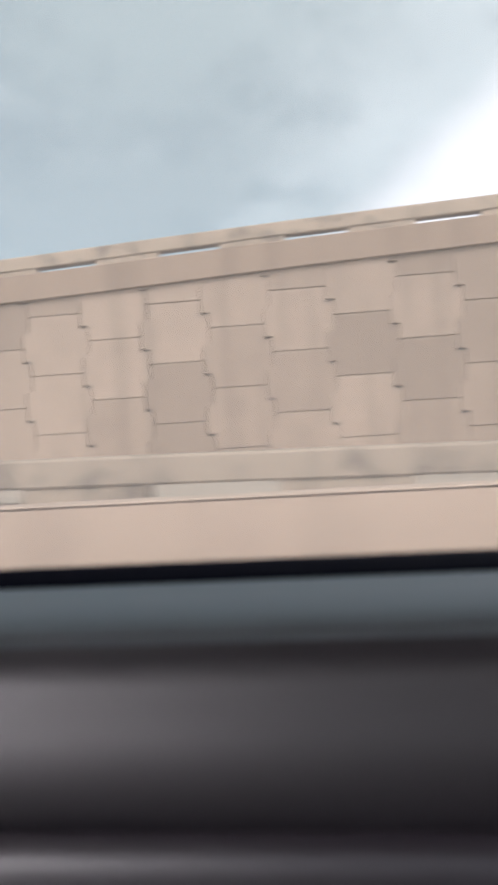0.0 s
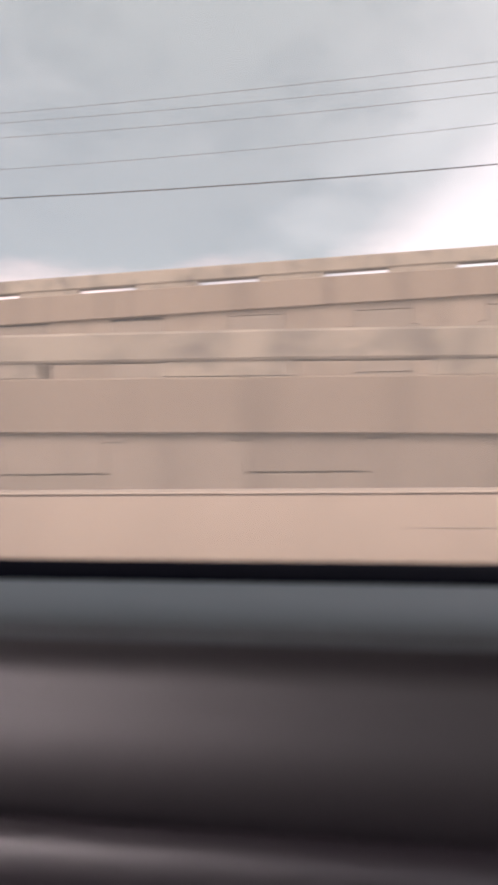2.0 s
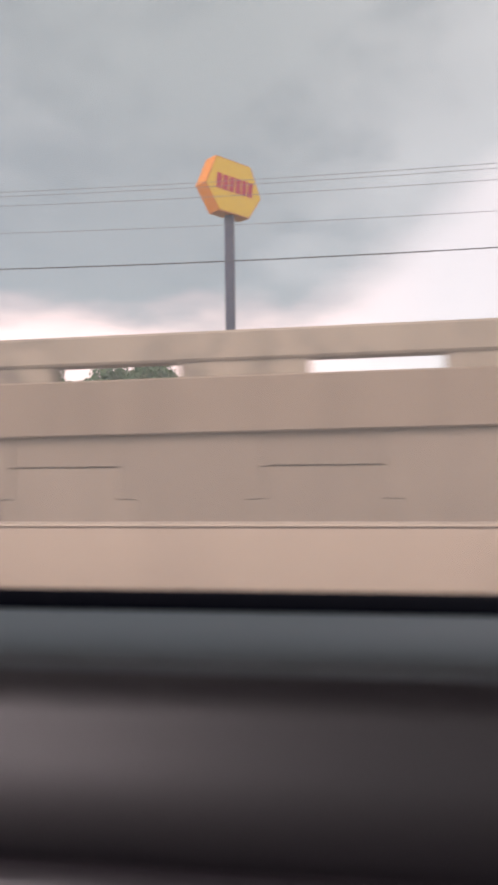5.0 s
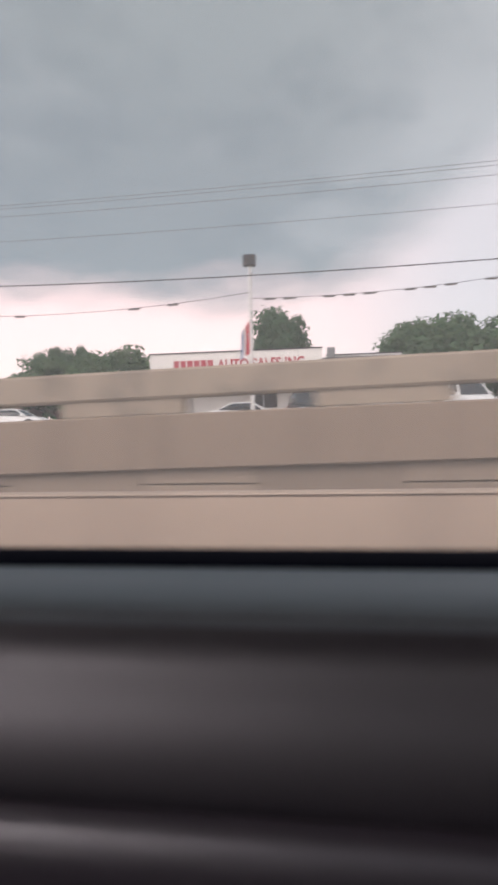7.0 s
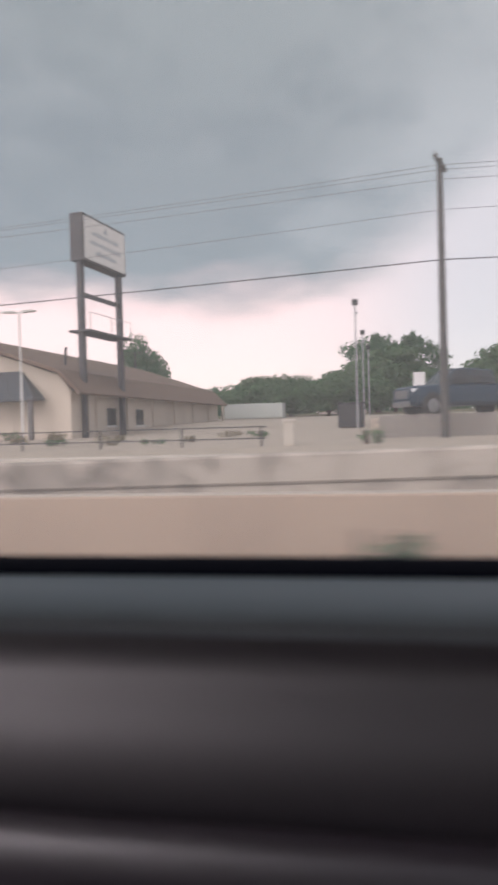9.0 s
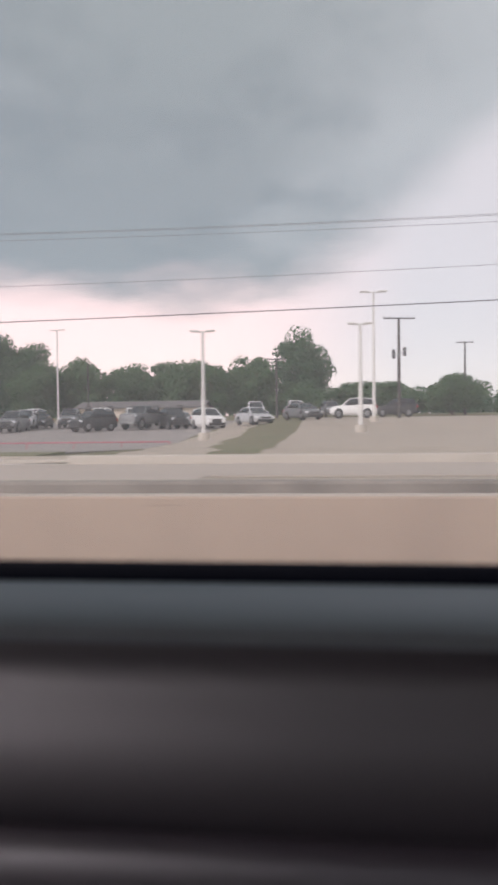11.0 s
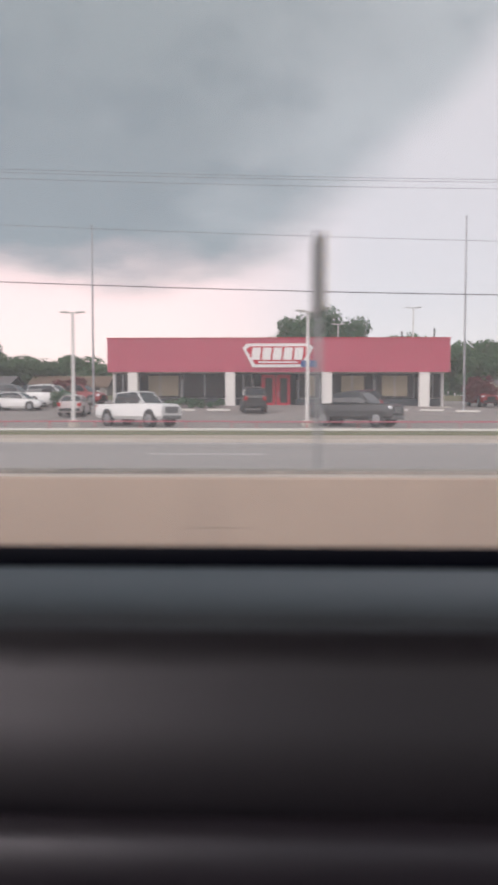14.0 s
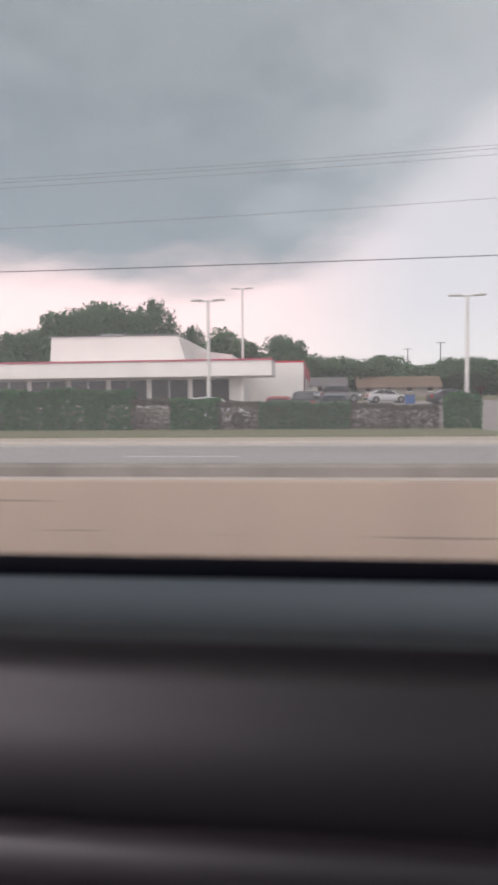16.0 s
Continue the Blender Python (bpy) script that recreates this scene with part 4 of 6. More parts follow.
# strings of pennants between the floodlight poles
for (xa, ya, za), (xb, yb, zb) in (((-194.7, 34.8, 7.6), (-181.0, 36, 8.4)), ((-208.2, 33.0, 7.1), (-194.7, 34.8, 7.9)), ((-221.6, 30.7, 6.6), (-208.2, 33.0, 7.0))):
    t = thing("pennant_string", pose(xa, ya, za), "string of small dark pennants between two poles", "pennants", "pennant strings")
    path = [Vector((xb - xa, yb - ya, zb - za)) * (i / 14) - Vector((0, 0, 1.1 * (i / 14) * (1 - i / 14))) for i in range(15)]
    part("cord", tube(bmesh.new(), path, 0.012, 4), M_WIRE, t)
    for i in range(1, 14):
        p = path[i]
        if i % 4 == 3 or xa < -200 and i not in (2, 8, 10):
            continue
        part("pennant", plate_xz([(p.x - 0.33, p.z), (p.x + 0.33, p.z), (p.x + 0.25, p.z - 0.10), (p.x - 0.28, p.z - 0.10)], p.y, p.y + 0.01), M_BARS_DARK, t)


def flagpole(x, y, top):
    z = ground_height(x, y)
    t = thing("flagpole", pose(x, y, z), "tall bare grey flagpole without a flag", "flagpole", "flagpoles")
    h = top - z
    part("pole", tube(bmesh.new(), [(0, 0, 0), (0, 0, h * 0.6), (0, 0, h)], [0.10, 0.085, 0.05], 10), M_GREY_STEEL, t)
    part("finial", tube(bmesh.new(), [(0, 0, h), (0, 0, h + 0.05), (0, 0, h + 0.12), (0, 0, h + 0.17)], [0.04, 0.10, 0.10, 0.03], 8), M_GREY_STEEL, t)
    part("collar", tube(bmesh.new(), [(0, 0, 0), (0, 0, 0.12)], [0.26, 0.2], 10), M_GREY_STEEL, t)


flagpole(-360.85, 61.4, 17.5)
flagpole(-393.1, 61.5, 16.9)


# ---- road signs that stand on the parapets ----
def road_sign(x, y, base, panel_low, top, half, label):
    t = thing("road_sign", pose(x, y, base), label, "road sign")
    part("post", boxed(-0.04, 0.04, -0.04, 0.04, 0, top - base, 0.01), M_GREY_STEEL, t)
    part("sign_panel", boxed(-0.085, -0.045, -half, half, panel_low - base, top - base, 0.015), M_TANK, t)
    part("clamp", boxed(-0.06, 0.06, -0.1, 0.1, 0, 0.25, 0.01), M_GREY_STEEL, t)
    return t


road_sign(-113.5, 8.25, along(RAMP_TOP, -113.5), 5.3, 6.4, 0.6, "back of a grey road sign on a post on the parapet")
road_sign(-223.3, 8.2, along(RAMP_TOP, -223.3) + 0.03, 2.95, 4.2, 0.55, "back of a beige road sign on a post on the parapet")
yellow = road_sign(-377.17, 11.2, 0.02, 2.70, 3.92, 0.5, "orange-yellow warning sign on a grey post beside the road")
part("face_backing", boxed(0.041, 0.055, -0.5, 0.5, 2.68, 3.90, 0.004), M_TANK, yellow)
part("sign_face", boxed(0.056, 0.07, -0.48, 0.48, 2.70, 3.88, 0.004), M_YELLOW, yellow, "yellow sign face")


# ---- vehicles ----
PAINT = {}


def paint(name, colour, metal=0.0):
    if name not in PAINT:
        m = bpy.data.materials.new("car_paint_" + name)
        m.use_nodes = True
        p = m.node_tree.nodes["Principled BSDF"]
        p.inputs["Base Color"].default_value = (*colour, 1)
        p.inputs["Metallic"].default_value, p.inputs["Roughness"].default_value = metal, 0.45
        p.inputs["Coat Weight"].default_value = 0.2
        PAINT[name] = m
    return PAINT[name]


COLOURS = {"white": (0.72, 0.72, 0.71), "silver": (0.42, 0.43, 0.44), "grey": (0.14, 0.145, 0.15), "black": (0.018, 0.019, 0.021), "red": (0.28, 0.02, 0.025), "blue": (0.008, 0.030, 0.055),
           "teal": (0.06, 0.12, 0.12), "pale": (0.50, 0.44, 0.43)}


def loft(bm, sections):
    """Body of rounded cross-sections: each (x, bottom, top, half width below, half width above)."""
    rings = []
    for x, zb, zt, wb, wt in sections:
        m = zb + (zt - zb) * 0.55
        half = [(wb * 0.86, zb), (wb, zb + (zt - zb) * 0.18), (wb, m), (wt * 0.98, zt - (zt - zb) * 0.08), (wt * 0.88, zt)]
        ring = [(-y, z) for y, z in half] + [(y, z) for y, z in reversed(half)]
        rings.append([bm.verts.new((x, y, z)) for y, z in ring])
    for a, b in zip(rings, rings[1:]):
        for k in range(10):
            bm.faces.new((a[k], a[(k + 1) % 10], b[(k + 1) % 10], b[k]))
    bm.faces.new(rings[0][::-1])
    bm.faces.new(rings[-1])
    return bm


KINDS = {
    # lower body sections, greenhouse sections, axle positions, wheel radius
    "sedan": ([(-2.35, 0.40, 0.80, 0.70, 0.62), (-2.25, 0.26, 1.00, 0.86, 0.78), (-1.6, 0.20, 1.04, 0.91, 0.84), (0, 0.19, 0.97, 0.92, 0.86), (1.1, 0.20, 0.93, 0.91, 0.82), (2.0, 0.22, 0.80, 0.88, 0.74), (2.32, 0.30, 0.66, 0.74, 0.60)],
              [(-1.75, 0.98, 1.06, 0.78, 0.72), (-1.0, 0.95, 1.40, 0.82, 0.62), (-0.2, 0.92, 1.45, 0.83, 0.64), (0.35, 0.90, 1.40, 0.82, 0.62), (1.15, 0.90, 0.97, 0.78, 0.72)], (-1.38, 1.42), 0.33),
    "suv": ([(-2.3, 0.45, 0.95, 0.72, 0.66), (-2.22, 0.30, 1.12, 0.89, 0.82), (-1.5, 0.25, 1.16, 0.93, 0.87), (0, 0.24, 1.10, 0.94, 0.88), (1.05, 0.25, 1.08, 0.93, 0.85), (1.95, 0.28, 0.98, 0.90, 0.78), (2.28, 0.36, 0.82, 0.78, 0.66)],
            [(-2.18, 1.08, 1.20, 0.80, 0.74), (-1.9, 1.06, 1.60, 0.83, 0.66), (-0.6, 1.03, 1.70, 0.85, 0.68), (0.3, 1.02, 1.64, 0.84, 0.66), (1.12, 1.02, 1.10, 0.80, 0.74)], (-1.35, 1.4), 0.37),
    "pickup": ([(-2.95, 0.55, 1.05, 0.86, 0.84), (-2.9, 0.45, 1.20, 0.97, 0.95), (-1.2, 0.42, 1.22, 0.99, 0.96), (0.2, 0.40, 1.22, 0.99, 0.95), (1.4, 0.40, 1.24, 0.99, 0.93), (2.55, 0.42, 1.20, 0.97, 0.90), (2.86, 0.46, 1.10, 0.92, 0.86)],
               [(-1.30, 1.18, 1.26, 0.86, 0.82), (-1.18, 1.18, 1.80, 0.88, 0.72), (0.1, 1.16, 1.88, 0.90, 0.75), (0.62, 1.16, 1.84, 0.89, 0.73), (1.38, 1.16, 1.25, 0.86, 0.80)], (-1.85, 1.85), 0.42),
}


def car(kind, colour, x, y, heading, label, lift=0.05, z=None):
    body, cab, axles, radius = KINDS[kind]
    t = thing("car" if kind != "pickup" else "pickup_truck", pose(x, y, (ground_height(x, y) if z is None else z) + lift, 0, 0, heading), label, "car" if kind != "pickup" else "pickup truck", "parked vehicles")
    m = paint(colour, COLOURS[colour])
    t.scale = (1, 1, {"pickup": 1.2, "suv": 1.17, "sedan": 1.05}[kind])
    b = part("body", loft(bmesh.new(), body), m, t, smooth=False)
    part("greenhouse", loft(bmesh.new(), cab), M_CAR_GLASS, t, "dark tinted car windows")
    # roof skin and pillars over the glass
    mid = [s for s in cab if s[2] - s[1] > 0.3]
    bm = bmesh.new()
    loft(bm, [(sx - (0.04 if i == 0 else -0.04 if i == len(mid) - 1 else 0), zt - 0.07, zt + 0.015, wt * 0.98, wt * 0.93) for i, (sx, zb, zt, wb, wt) in enumerate(mid)])
    part("roof", bm, m, t)
    for s in (-1, 1):
        for (xa, zba, zta, wba, wta), (xb, zbb, ztb, wbb, wtb) in ((cab[0], mid[0]), (cab[-1], mid[-1])):
            part("pillar", tube(bmesh.new(), [(xa, s * wba * 1.0, zba + 0.02), (xb, s * wtb * 1.0, ztb - 0.03)], 0.05, 6), m, t)
        px = mid[len(mid) // 2][0] - 0.15
        part("pillar", tube(bmesh.new(), [(px, s * mid[1][3] * 1.0, mid[1][1]), (px, s * mid[1][4] * 1.0, mid[1][2] - 0.05)], 0.045, 6), m, t)
    front_x, rear_x = body[-1][0], body[0][0]
    wf, zf = body[-2][3], body[-2][2]
    if kind == "pickup":
        part("bed", boxed(-2.82, -1.38, -0.86, 0.86, 1.19, 1.235), M_BLACK, t, "black open load bed")
        part("grille", boxed(front_x - 0.12, front_x + 0.03, -0.62, 0.62, 0.72, 1.04, 0.03), M_RIM, t, "chrome slatted grille")
    else:
        part("grille", boxed(front_x - 0.14, front_x + 0.015, -0.45, 0.45, 0.48, zf - 0.18, 0.03), M_BLACK, t)
    part("front_bumper", boxed(front_x - 0.2, front_x + 0.05, -wf * 0.84, wf * 0.84, body[-1][1] - 0.06, body[-1][1] + 0.14, 0.04), M_BLACK if kind != "pickup" else M_RIM, t)
    part("rear_bumper", boxed(rear_x - 0.05, rear_x + 0.2, -wf * 0.86, wf * 0.86, body[0][1] - 0.05, body[0][1] + 0.14, 0.04), M_BLACK, t)
    for s in (-1, 1):
        ys = sorted((s * wf * 0.55, s * wf * 0.93))
        part("headlight", boxed(front_x - 0.32, front_x - 0.04, ys[0], ys[1], zf - 0.27, zf - 0.11, 0.03), M_LENS, t, "clear headlight")
        ys = sorted((s * body[1][3] * 0.68, s * body[1][3] * 0.97))
        part("tail_light", boxed(rear_x - 0.01, rear_x + 0.14, ys[0], ys[1], body[1][2] - 0.34, body[1][2] - 0.08, 0.02), M_TAIL, t, "red tail light")
        part("mirror", boxed(cab[-1][0] - 0.35, cab[-1][0] - 0.2, s * (cab[-1][3] + 0.08) - 0.1, s * (cab[-1][3] + 0.08) + 0.1, cab[-1][1] + 0.03, cab[-1][1] + 0.19, 0.03), m, t)
        for ax in axles:
            wy = s * (body[2][3] - 0.09)
            w = part("wheel", tube(bmesh.new(), [(ax, wy - 0.12, radius), (ax, wy - 0.08, radius), (ax, wy + 0.08, radius), (ax, wy + 0.12, radius)], [radius * 0.88, radius, radius, radius * 0.88], 16), M_TYRE, t)
            a, b2 = wy + s * 0.121, wy + s * 0.15
            part("rim", tube(bmesh.new(), [(ax, a, radius), (ax, b2, radius)], [radius * 0.66, radius * 0.5], 12), M_RIM, w)
            arch = bmesh.new()
            tube(arch, [(ax, s * (body[2][3] - 0.2), radius + 0.03), (ax, s * (body[2][3] + 0.012), radius + 0.03)], [radius * 1.18, radius * 1.18], 16)
            part("wheel_arch", arch, M_BLACK, t)
    return t


TOWARDS, RIGHT, LEFT, AWAY = -90, 0, 180, 90
SEDAN, SUV, PICK = "sedan", "suv", "pickup"
# the dealer's front rows
for kind, colour, x, y, turn, label in (
        (SEDAN, "grey", -358.2, 56.6, -104, "dark grey compact car on the car park"), (SEDAN, "pale", -354.4, 58.2, -95, "pale grey sedan on the car park"),
        (SUV, "silver", -350.1, 60.5, -92, "silver grey car in a row of parked cars"), (PICK, "black", -347.1, 60.0, -86, "black pickup truck in a row of parked cars"),
        (SUV, "grey", -343.7, 59.4, -84, "dark grey car in a row of parked cars"), (PICK, "white", -340.0, 58.6, -82, "white pickup truck with a chrome grille"),
        (SUV, "black", -337.0, 59.0, -80, "black car in a row of parked cars"), (SEDAN, "silver", -333.7, 58.8, -80, "silver sedan in a row of parked cars"),
        (SUV, "white", -329.8, 60.5, -80, "white car at the end of a row of parked cars")):
    car(kind, colour, x, y, turn, label)
for kind, colour, x, y, turn, label in (
        (SEDAN, "teal", -341.1, 67.5, -75, "teal sedan in the second row"), (SUV, "silver", -344.8, 68.5, -75, "silver car in the second row"), (SUV, "white", -337.4, 68.5, -75, "white car in the second row"),
        (SUV, "grey", -333.8, 68.5, -75, "dark grey car in the second row"), (SUV, "red", -356.2, 71.5, -85, "red car in the second row"), (SUV, "white", -351.3, 71, -85, "white car in the second row"),
        (SEDAN, "black", -326.4, 71.5, -80, "black sedan in the second row"), (SUV, "grey", -323.2, 71.5, -80, "dark grey car in the second row"), (SEDAN, "silver", -320.0, 71.5, -80, "silver sedan in the second row"),
        (SUV, "black", -318.1, 63.5, -120, "black car near the lot's end"), (SUV, "white", -322.2, 78.5, -90, "white car in the third row"), (SUV, "white", -329.8, 77.5, -90, "white car in the third row"),
        (PICK, "grey", -314.0, 66.5, -110, "grey pickup truck near the lot's end"), (SUV, "white", -316.1, 75.5, -90, "white car in the third row"), (SEDAN, "silver", -311.7, 72.5, -90, "silver sedan in the third row")):
    car(kind, colour, x, y, turn, label)
for kind, colour, x, y, turn, label in (
        (SUV, "black", -353.6, 66.0, -78, "black car in a close second row"), (SEDAN, "silver", -348.2, 66.4, -76, "silver sedan in a close second row"), (SUV, "grey", -339.3, 66.6, -76, "dark grey car in a close second row"),
        (SUV, "white", -335.6, 66.4, -78, "white car in a close second row"), (PICK, "grey", -331.6, 66.8, -78, "grey pickup truck in a close second row"), (SUV, "silver", -347.0, 73.5, -80, "silver car in a back row"),
        (SUV, "black", -342.4, 74.0, -80, "black car in a back row"), (SUV, "white", -338.6, 74.5, -80, "white car in a back row"), (SUV, "red", -334.6, 74.5, -80, "dark red car in a back row"), (SUV, "grey", -326.0, 64.0, -84, "grey car at the row's end")):
    car(kind, colour, x, y, turn, label)
# before the red shop
for kind, colour, x, y, turn, label in (
        (PICK, "black", -372.2, 45.2, -34, "black pickup truck before the red shop"), (SUV, "black", -371.0, 51, 95, "black car seen from behind before the shop"), (SUV, "black", -379.0, 56.2, 95, "black car seen from behind before the shop door"),
        (PICK, "white", -386.2, 45.2, -34, "white pickup truck before the red shop"),
        (SEDAN, "white", -398.6, 58, -5, "white sedan on the car park"), (SUV, "white", -397.0, 62.5, -10, "white car behind the white sedan"), (SUV, "red", -395.3, 66, -15, "dark red car beside the shop"),
        (SEDAN, "pale", -392.3, 52.5, 95, "pale sedan seen from behind"), (SUV, "white", -400.1, 45.0, -16, "white car turning on the car park"), (SUV, "black", -403.2, 75, -90, "black car at the back of the car park"),
        (SEDAN, "silver", -407.0, 74, -88, "silver hatchback on the car park"), (SEDAN, "red", -400.4, 82, -10, "red sedan on the car park")):
    car(kind, colour, x, y, turn, label)
for kind, colour, x, y, turn, label in (
        (SEDAN, "white", -414.6, 49, 0, "low white coupe on the car park"), (SEDAN, "white", -416.5, 53.5, 8, "white sedan behind the coupe"), (SUV, "grey", -430.5, 82, 5, "grey car beside the red service bays"),
        (SEDAN, "silver", -425.5, 80, 10, "silver car beside the red service bays"), (SEDAN, "red", -405.4, 70, -10, "red car at the back of the car park"), (SUV, "grey", -402.6, 68, 0, "grey car at the back of the car park"),
        (SUV, "teal", -400.2, 72, 90, "teal car at the back of the car park"), (SUV, "silver", -411.0, 70, 85, "silver car at the back of the car park"), (SEDAN, "black", -420.0, 70, 10, "black sedan at the back of the car park"),
        (SUV, "white", -439.5, 47, 10, "white car behind the hedge"), (SUV, "red", -435.2, 47, 90, "dark red car behind the hedge"), (SUV, "blue", -431.6, 48, 90, "dark blue car behind the hedge"), (SUV, "black", -433.4, 52, 80, "black car behind the hedge")):
    car(kind, colour, x, y, turn, label)
# beside the hall
for kind, colour, x, y, turn, label in (
        (SUV, "white", -293.9, 69.7, 178, "white car on the gravel edge"), (SUV, "black", -289.0, 77.3, 175, "black car beside the hall"), (SEDAN, "silver", -302.8, 60.7, -60, "silver sedan at the end of a row"),
        (SEDAN, "grey", -298.7, 63.5, -60, "grey sedan at the end of a row"), (SUV, "white", -307.3, 63.5, -60, "white car in a row"), (SUV, "black", -311.1, 66.2, -60, "black car in a row"), (SUV, "white", -299.9, 80.0, -80, "white car in a back row"),
        (PICK, "white", -304.8, 82.8, -80, "white pickup truck in a back row"), (SUV, "grey", -295.9, 85.6, -80, "grey car in a back row"), (SEDAN, "silver", -311.0, 80.0, -80, "silver sedan in a back row"),
        (SUV, "white", -316.5, 71.8, -70, "white car in a back row"), (SEDAN, "red", -321.3, 71.8, -70, "red sedan in a back row"), (SUV, "silver", -326.9, 69.0, -75, "silver car in a front row"), (SUV, "grey", -331.7, 69.0, -75, "grey car in a front row")):
    car(kind, colour, x, y, turn, label)
# the auto sales lot
truck = car(PICK, "blue", -238.6, 36.5, 205, "dark blue pickup truck raised on a display bank", 0.02, 1.5)
truck.scale = (1.12, 1.05, 1.25)
tagged(part("display_bank", slab([(-243, 34.6), (-234.5, 34.6), (-234.5, 38.6), (-243, 38.6)], 0.2, 1.5), M_GRAVEL), "gravel bank under a displayed truck", "bank")
for kind, colour, x, y, turn, label in ((SUV, "white", -183.6, 40, -80, "white car on the sales lot"), (SEDAN, "white", -196.0, 41, 5, "white sedan on the sales lot"), (SUV, "black", -192.6, 42, -75, "black car on the sales lot"),
                                        (SUV, "silver", -188.4, 41, -80, "silver car on the sales lot"), (SEDAN, "white", -214.5, 48, 0, "white sedan before the sales building"), (SUV, "grey", -204.5, 44, -80, "grey car on the sales lot")):
    car(kind, colour, x, y, turn, label)

# white box truck
t = thing("box_truck", pose(-344.6, 78.4, ground_height(-344.6, 78.4) + 0.05, 0, 0, -80), "white box truck behind the parked cars", "truck", "parked vehicles")
part("cargo_box", boxed(-3.4, 1.4, -1.15, 1.15, 0.8, 3.1, 0.04), M_WHITE_STEEL, t)
part("cab", loft(bmesh.new(), [(1.4, 0.6, 2.3, 1.0, 0.85), (2.2, 0.55, 2.3, 1.0, 0.85), (2.8, 0.55, 1.35, 1.0, 0.9), (3.4, 0.6, 1.2, 0.95, 0.85)]), paint("white", COLOURS["white"]), t)
for ax in (-2.2, 2.4):
    for s in (-1, 1):
        part("wheel", tube(bmesh.new(), [(ax, s * 0.98 - 0.13, 0.42), (ax, s * 0.98 + 0.13, 0.42)], 0.42, 14), M_TYRE, t)

# ---- the red-fronted shop ----
def bars(parent, x0, x1, z0, z1, y, count, mat, name="letter_bar", slant=0.0, depth=0.06):
    """Upright bars that stand for letters."""
    step = (x1 - x0) / count
    for i in range(count):
        a, b = x0 + step * i + step * 0.1, x0 + step * (i + 1) - step * 0.1
        part(name, plate_xz([(a, z0), (b, z0), (b + slant, z1), (a + slant, z1)], y - depth, y), mat, parent)


def lettering(parent, text, x, y, z, size, mat):
    cu = bpy.data.curves.new("lettering", "FONT")
    cu.body, cu.size, cu.extrude, cu.offset, cu.align_x = text, size, 0.03, 0.03, "LEFT"
    ob = new("lettering", cu)
    me = bpy.data.meshes.new_from_object(ob.evaluated_get(bpy.context.evaluated_depsgraph_get()))
    bpy.data.objects.remove(ob)
    me.materials.append(mat)
    ob = new("lettering", me)
    ob.parent = parent
    ob.matrix_local = pose(x, y, z, 90, 0, 0) @ Matrix.Diagonal((0.78, 1, 1, 1))
    return ob


SX0, SX1, SY = -393.0, -361.8, 64.4
FLOOR = 1.42
shop = thing("shop_building", pose(0.5, 0, -0.05), "flat-roofed shop with a red metal fascia and white columns", "building")
part("floor_slab", boxed(SX0, SX1, SY - 0.4, 82, 0.6, FLOOR), M_KERB, shop)
part("back_wall", boxed(SX0, SX1, 81.7, 82, FLOOR, 7.3), M_WHITE, shop)
for x in (SX0, SX1 - 0.3):
    part("side_wall", boxed(x, x + 0.3, SY + 2.2, 81.7, FLOOR, 7.3), M_WHITE, shop)
part("flat_roof", boxed(SX0 + 0.1, SX1 - 0.1, SY + 0.2, 81.9, 4.62, 4.8), M_GREY_SHINGLE, shop)
# the fascia: ribbed sheets round the front and both sides
fascia = part("fascia", boxed(SX0, SX1, SY - 0.05, SY + 0.1, 4.55, 7.6), M_RED, shop)
for i in range(46):
    x = SX0 + 0.35 + i * (SX1 - SX0 - 0.7) / 45
    part("rib", boxed(x - 0.025, x + 0.025, SY - 0.085, SY - 0.05, 4.57, 7.58), M_RED, fascia)
for x in (SX0, SX1 - 0.12):
    part("fascia_side", boxed(x - 0.002, x + 0.122, SY + 0.1, 76.0, 4.55, 7.55), M_RED, shop)
part("parapet_cap", boxed(SX0 - 0.06, SX1 + 0.06, SY - 0.12, SY + 0.2, 7.6, 7.68), M_RED_PAINT, shop)
for x in (-390.7, -381.75, -372.9, -364.05):
    part("column", boxed(x - 0.45, x + 0.45, SY, SY + 0.7, FLOOR, 4.56, 0.02), M_WHITE, shop)
# storefront, set back under the fascia
YB = SY + 2.0
part("sill_wall", boxed(SX0 + 0.3, -379.6, YB, YB + 0.2, FLOOR, FLOOR + 0.75), M_AWNING, shop, "slate-grey plinth")
part("sill_wall", boxed(-375.6, SX1 - 0.3, YB, YB + 0.2, FLOOR, FLOOR + 0.75), M_AWNING, shop, "slate-grey plinth")
for x0, x1 in ((-392.7, -391.3), (-390.4, -386.5), (-386.3, -382.2), (-381.4, -379.8), (-375.4, -373.4), (-372.4, -368.4), (-368.2, -364.6), (-363.6, -362.1)):
    w = part("window", boxed(x0, x1, YB + 0.06, YB + 0.1, FLOOR + 0.8, 4.5), M_GLASS, shop, "dark shop window")
    for x in (x0, (x0 + x1) / 2, x1):
        part("mullion", boxed(x - 0.04, x + 0.04, YB + 0.0, YB + 0.12, FLOOR + 0.77, 4.54), M_GREY_STEEL, w)
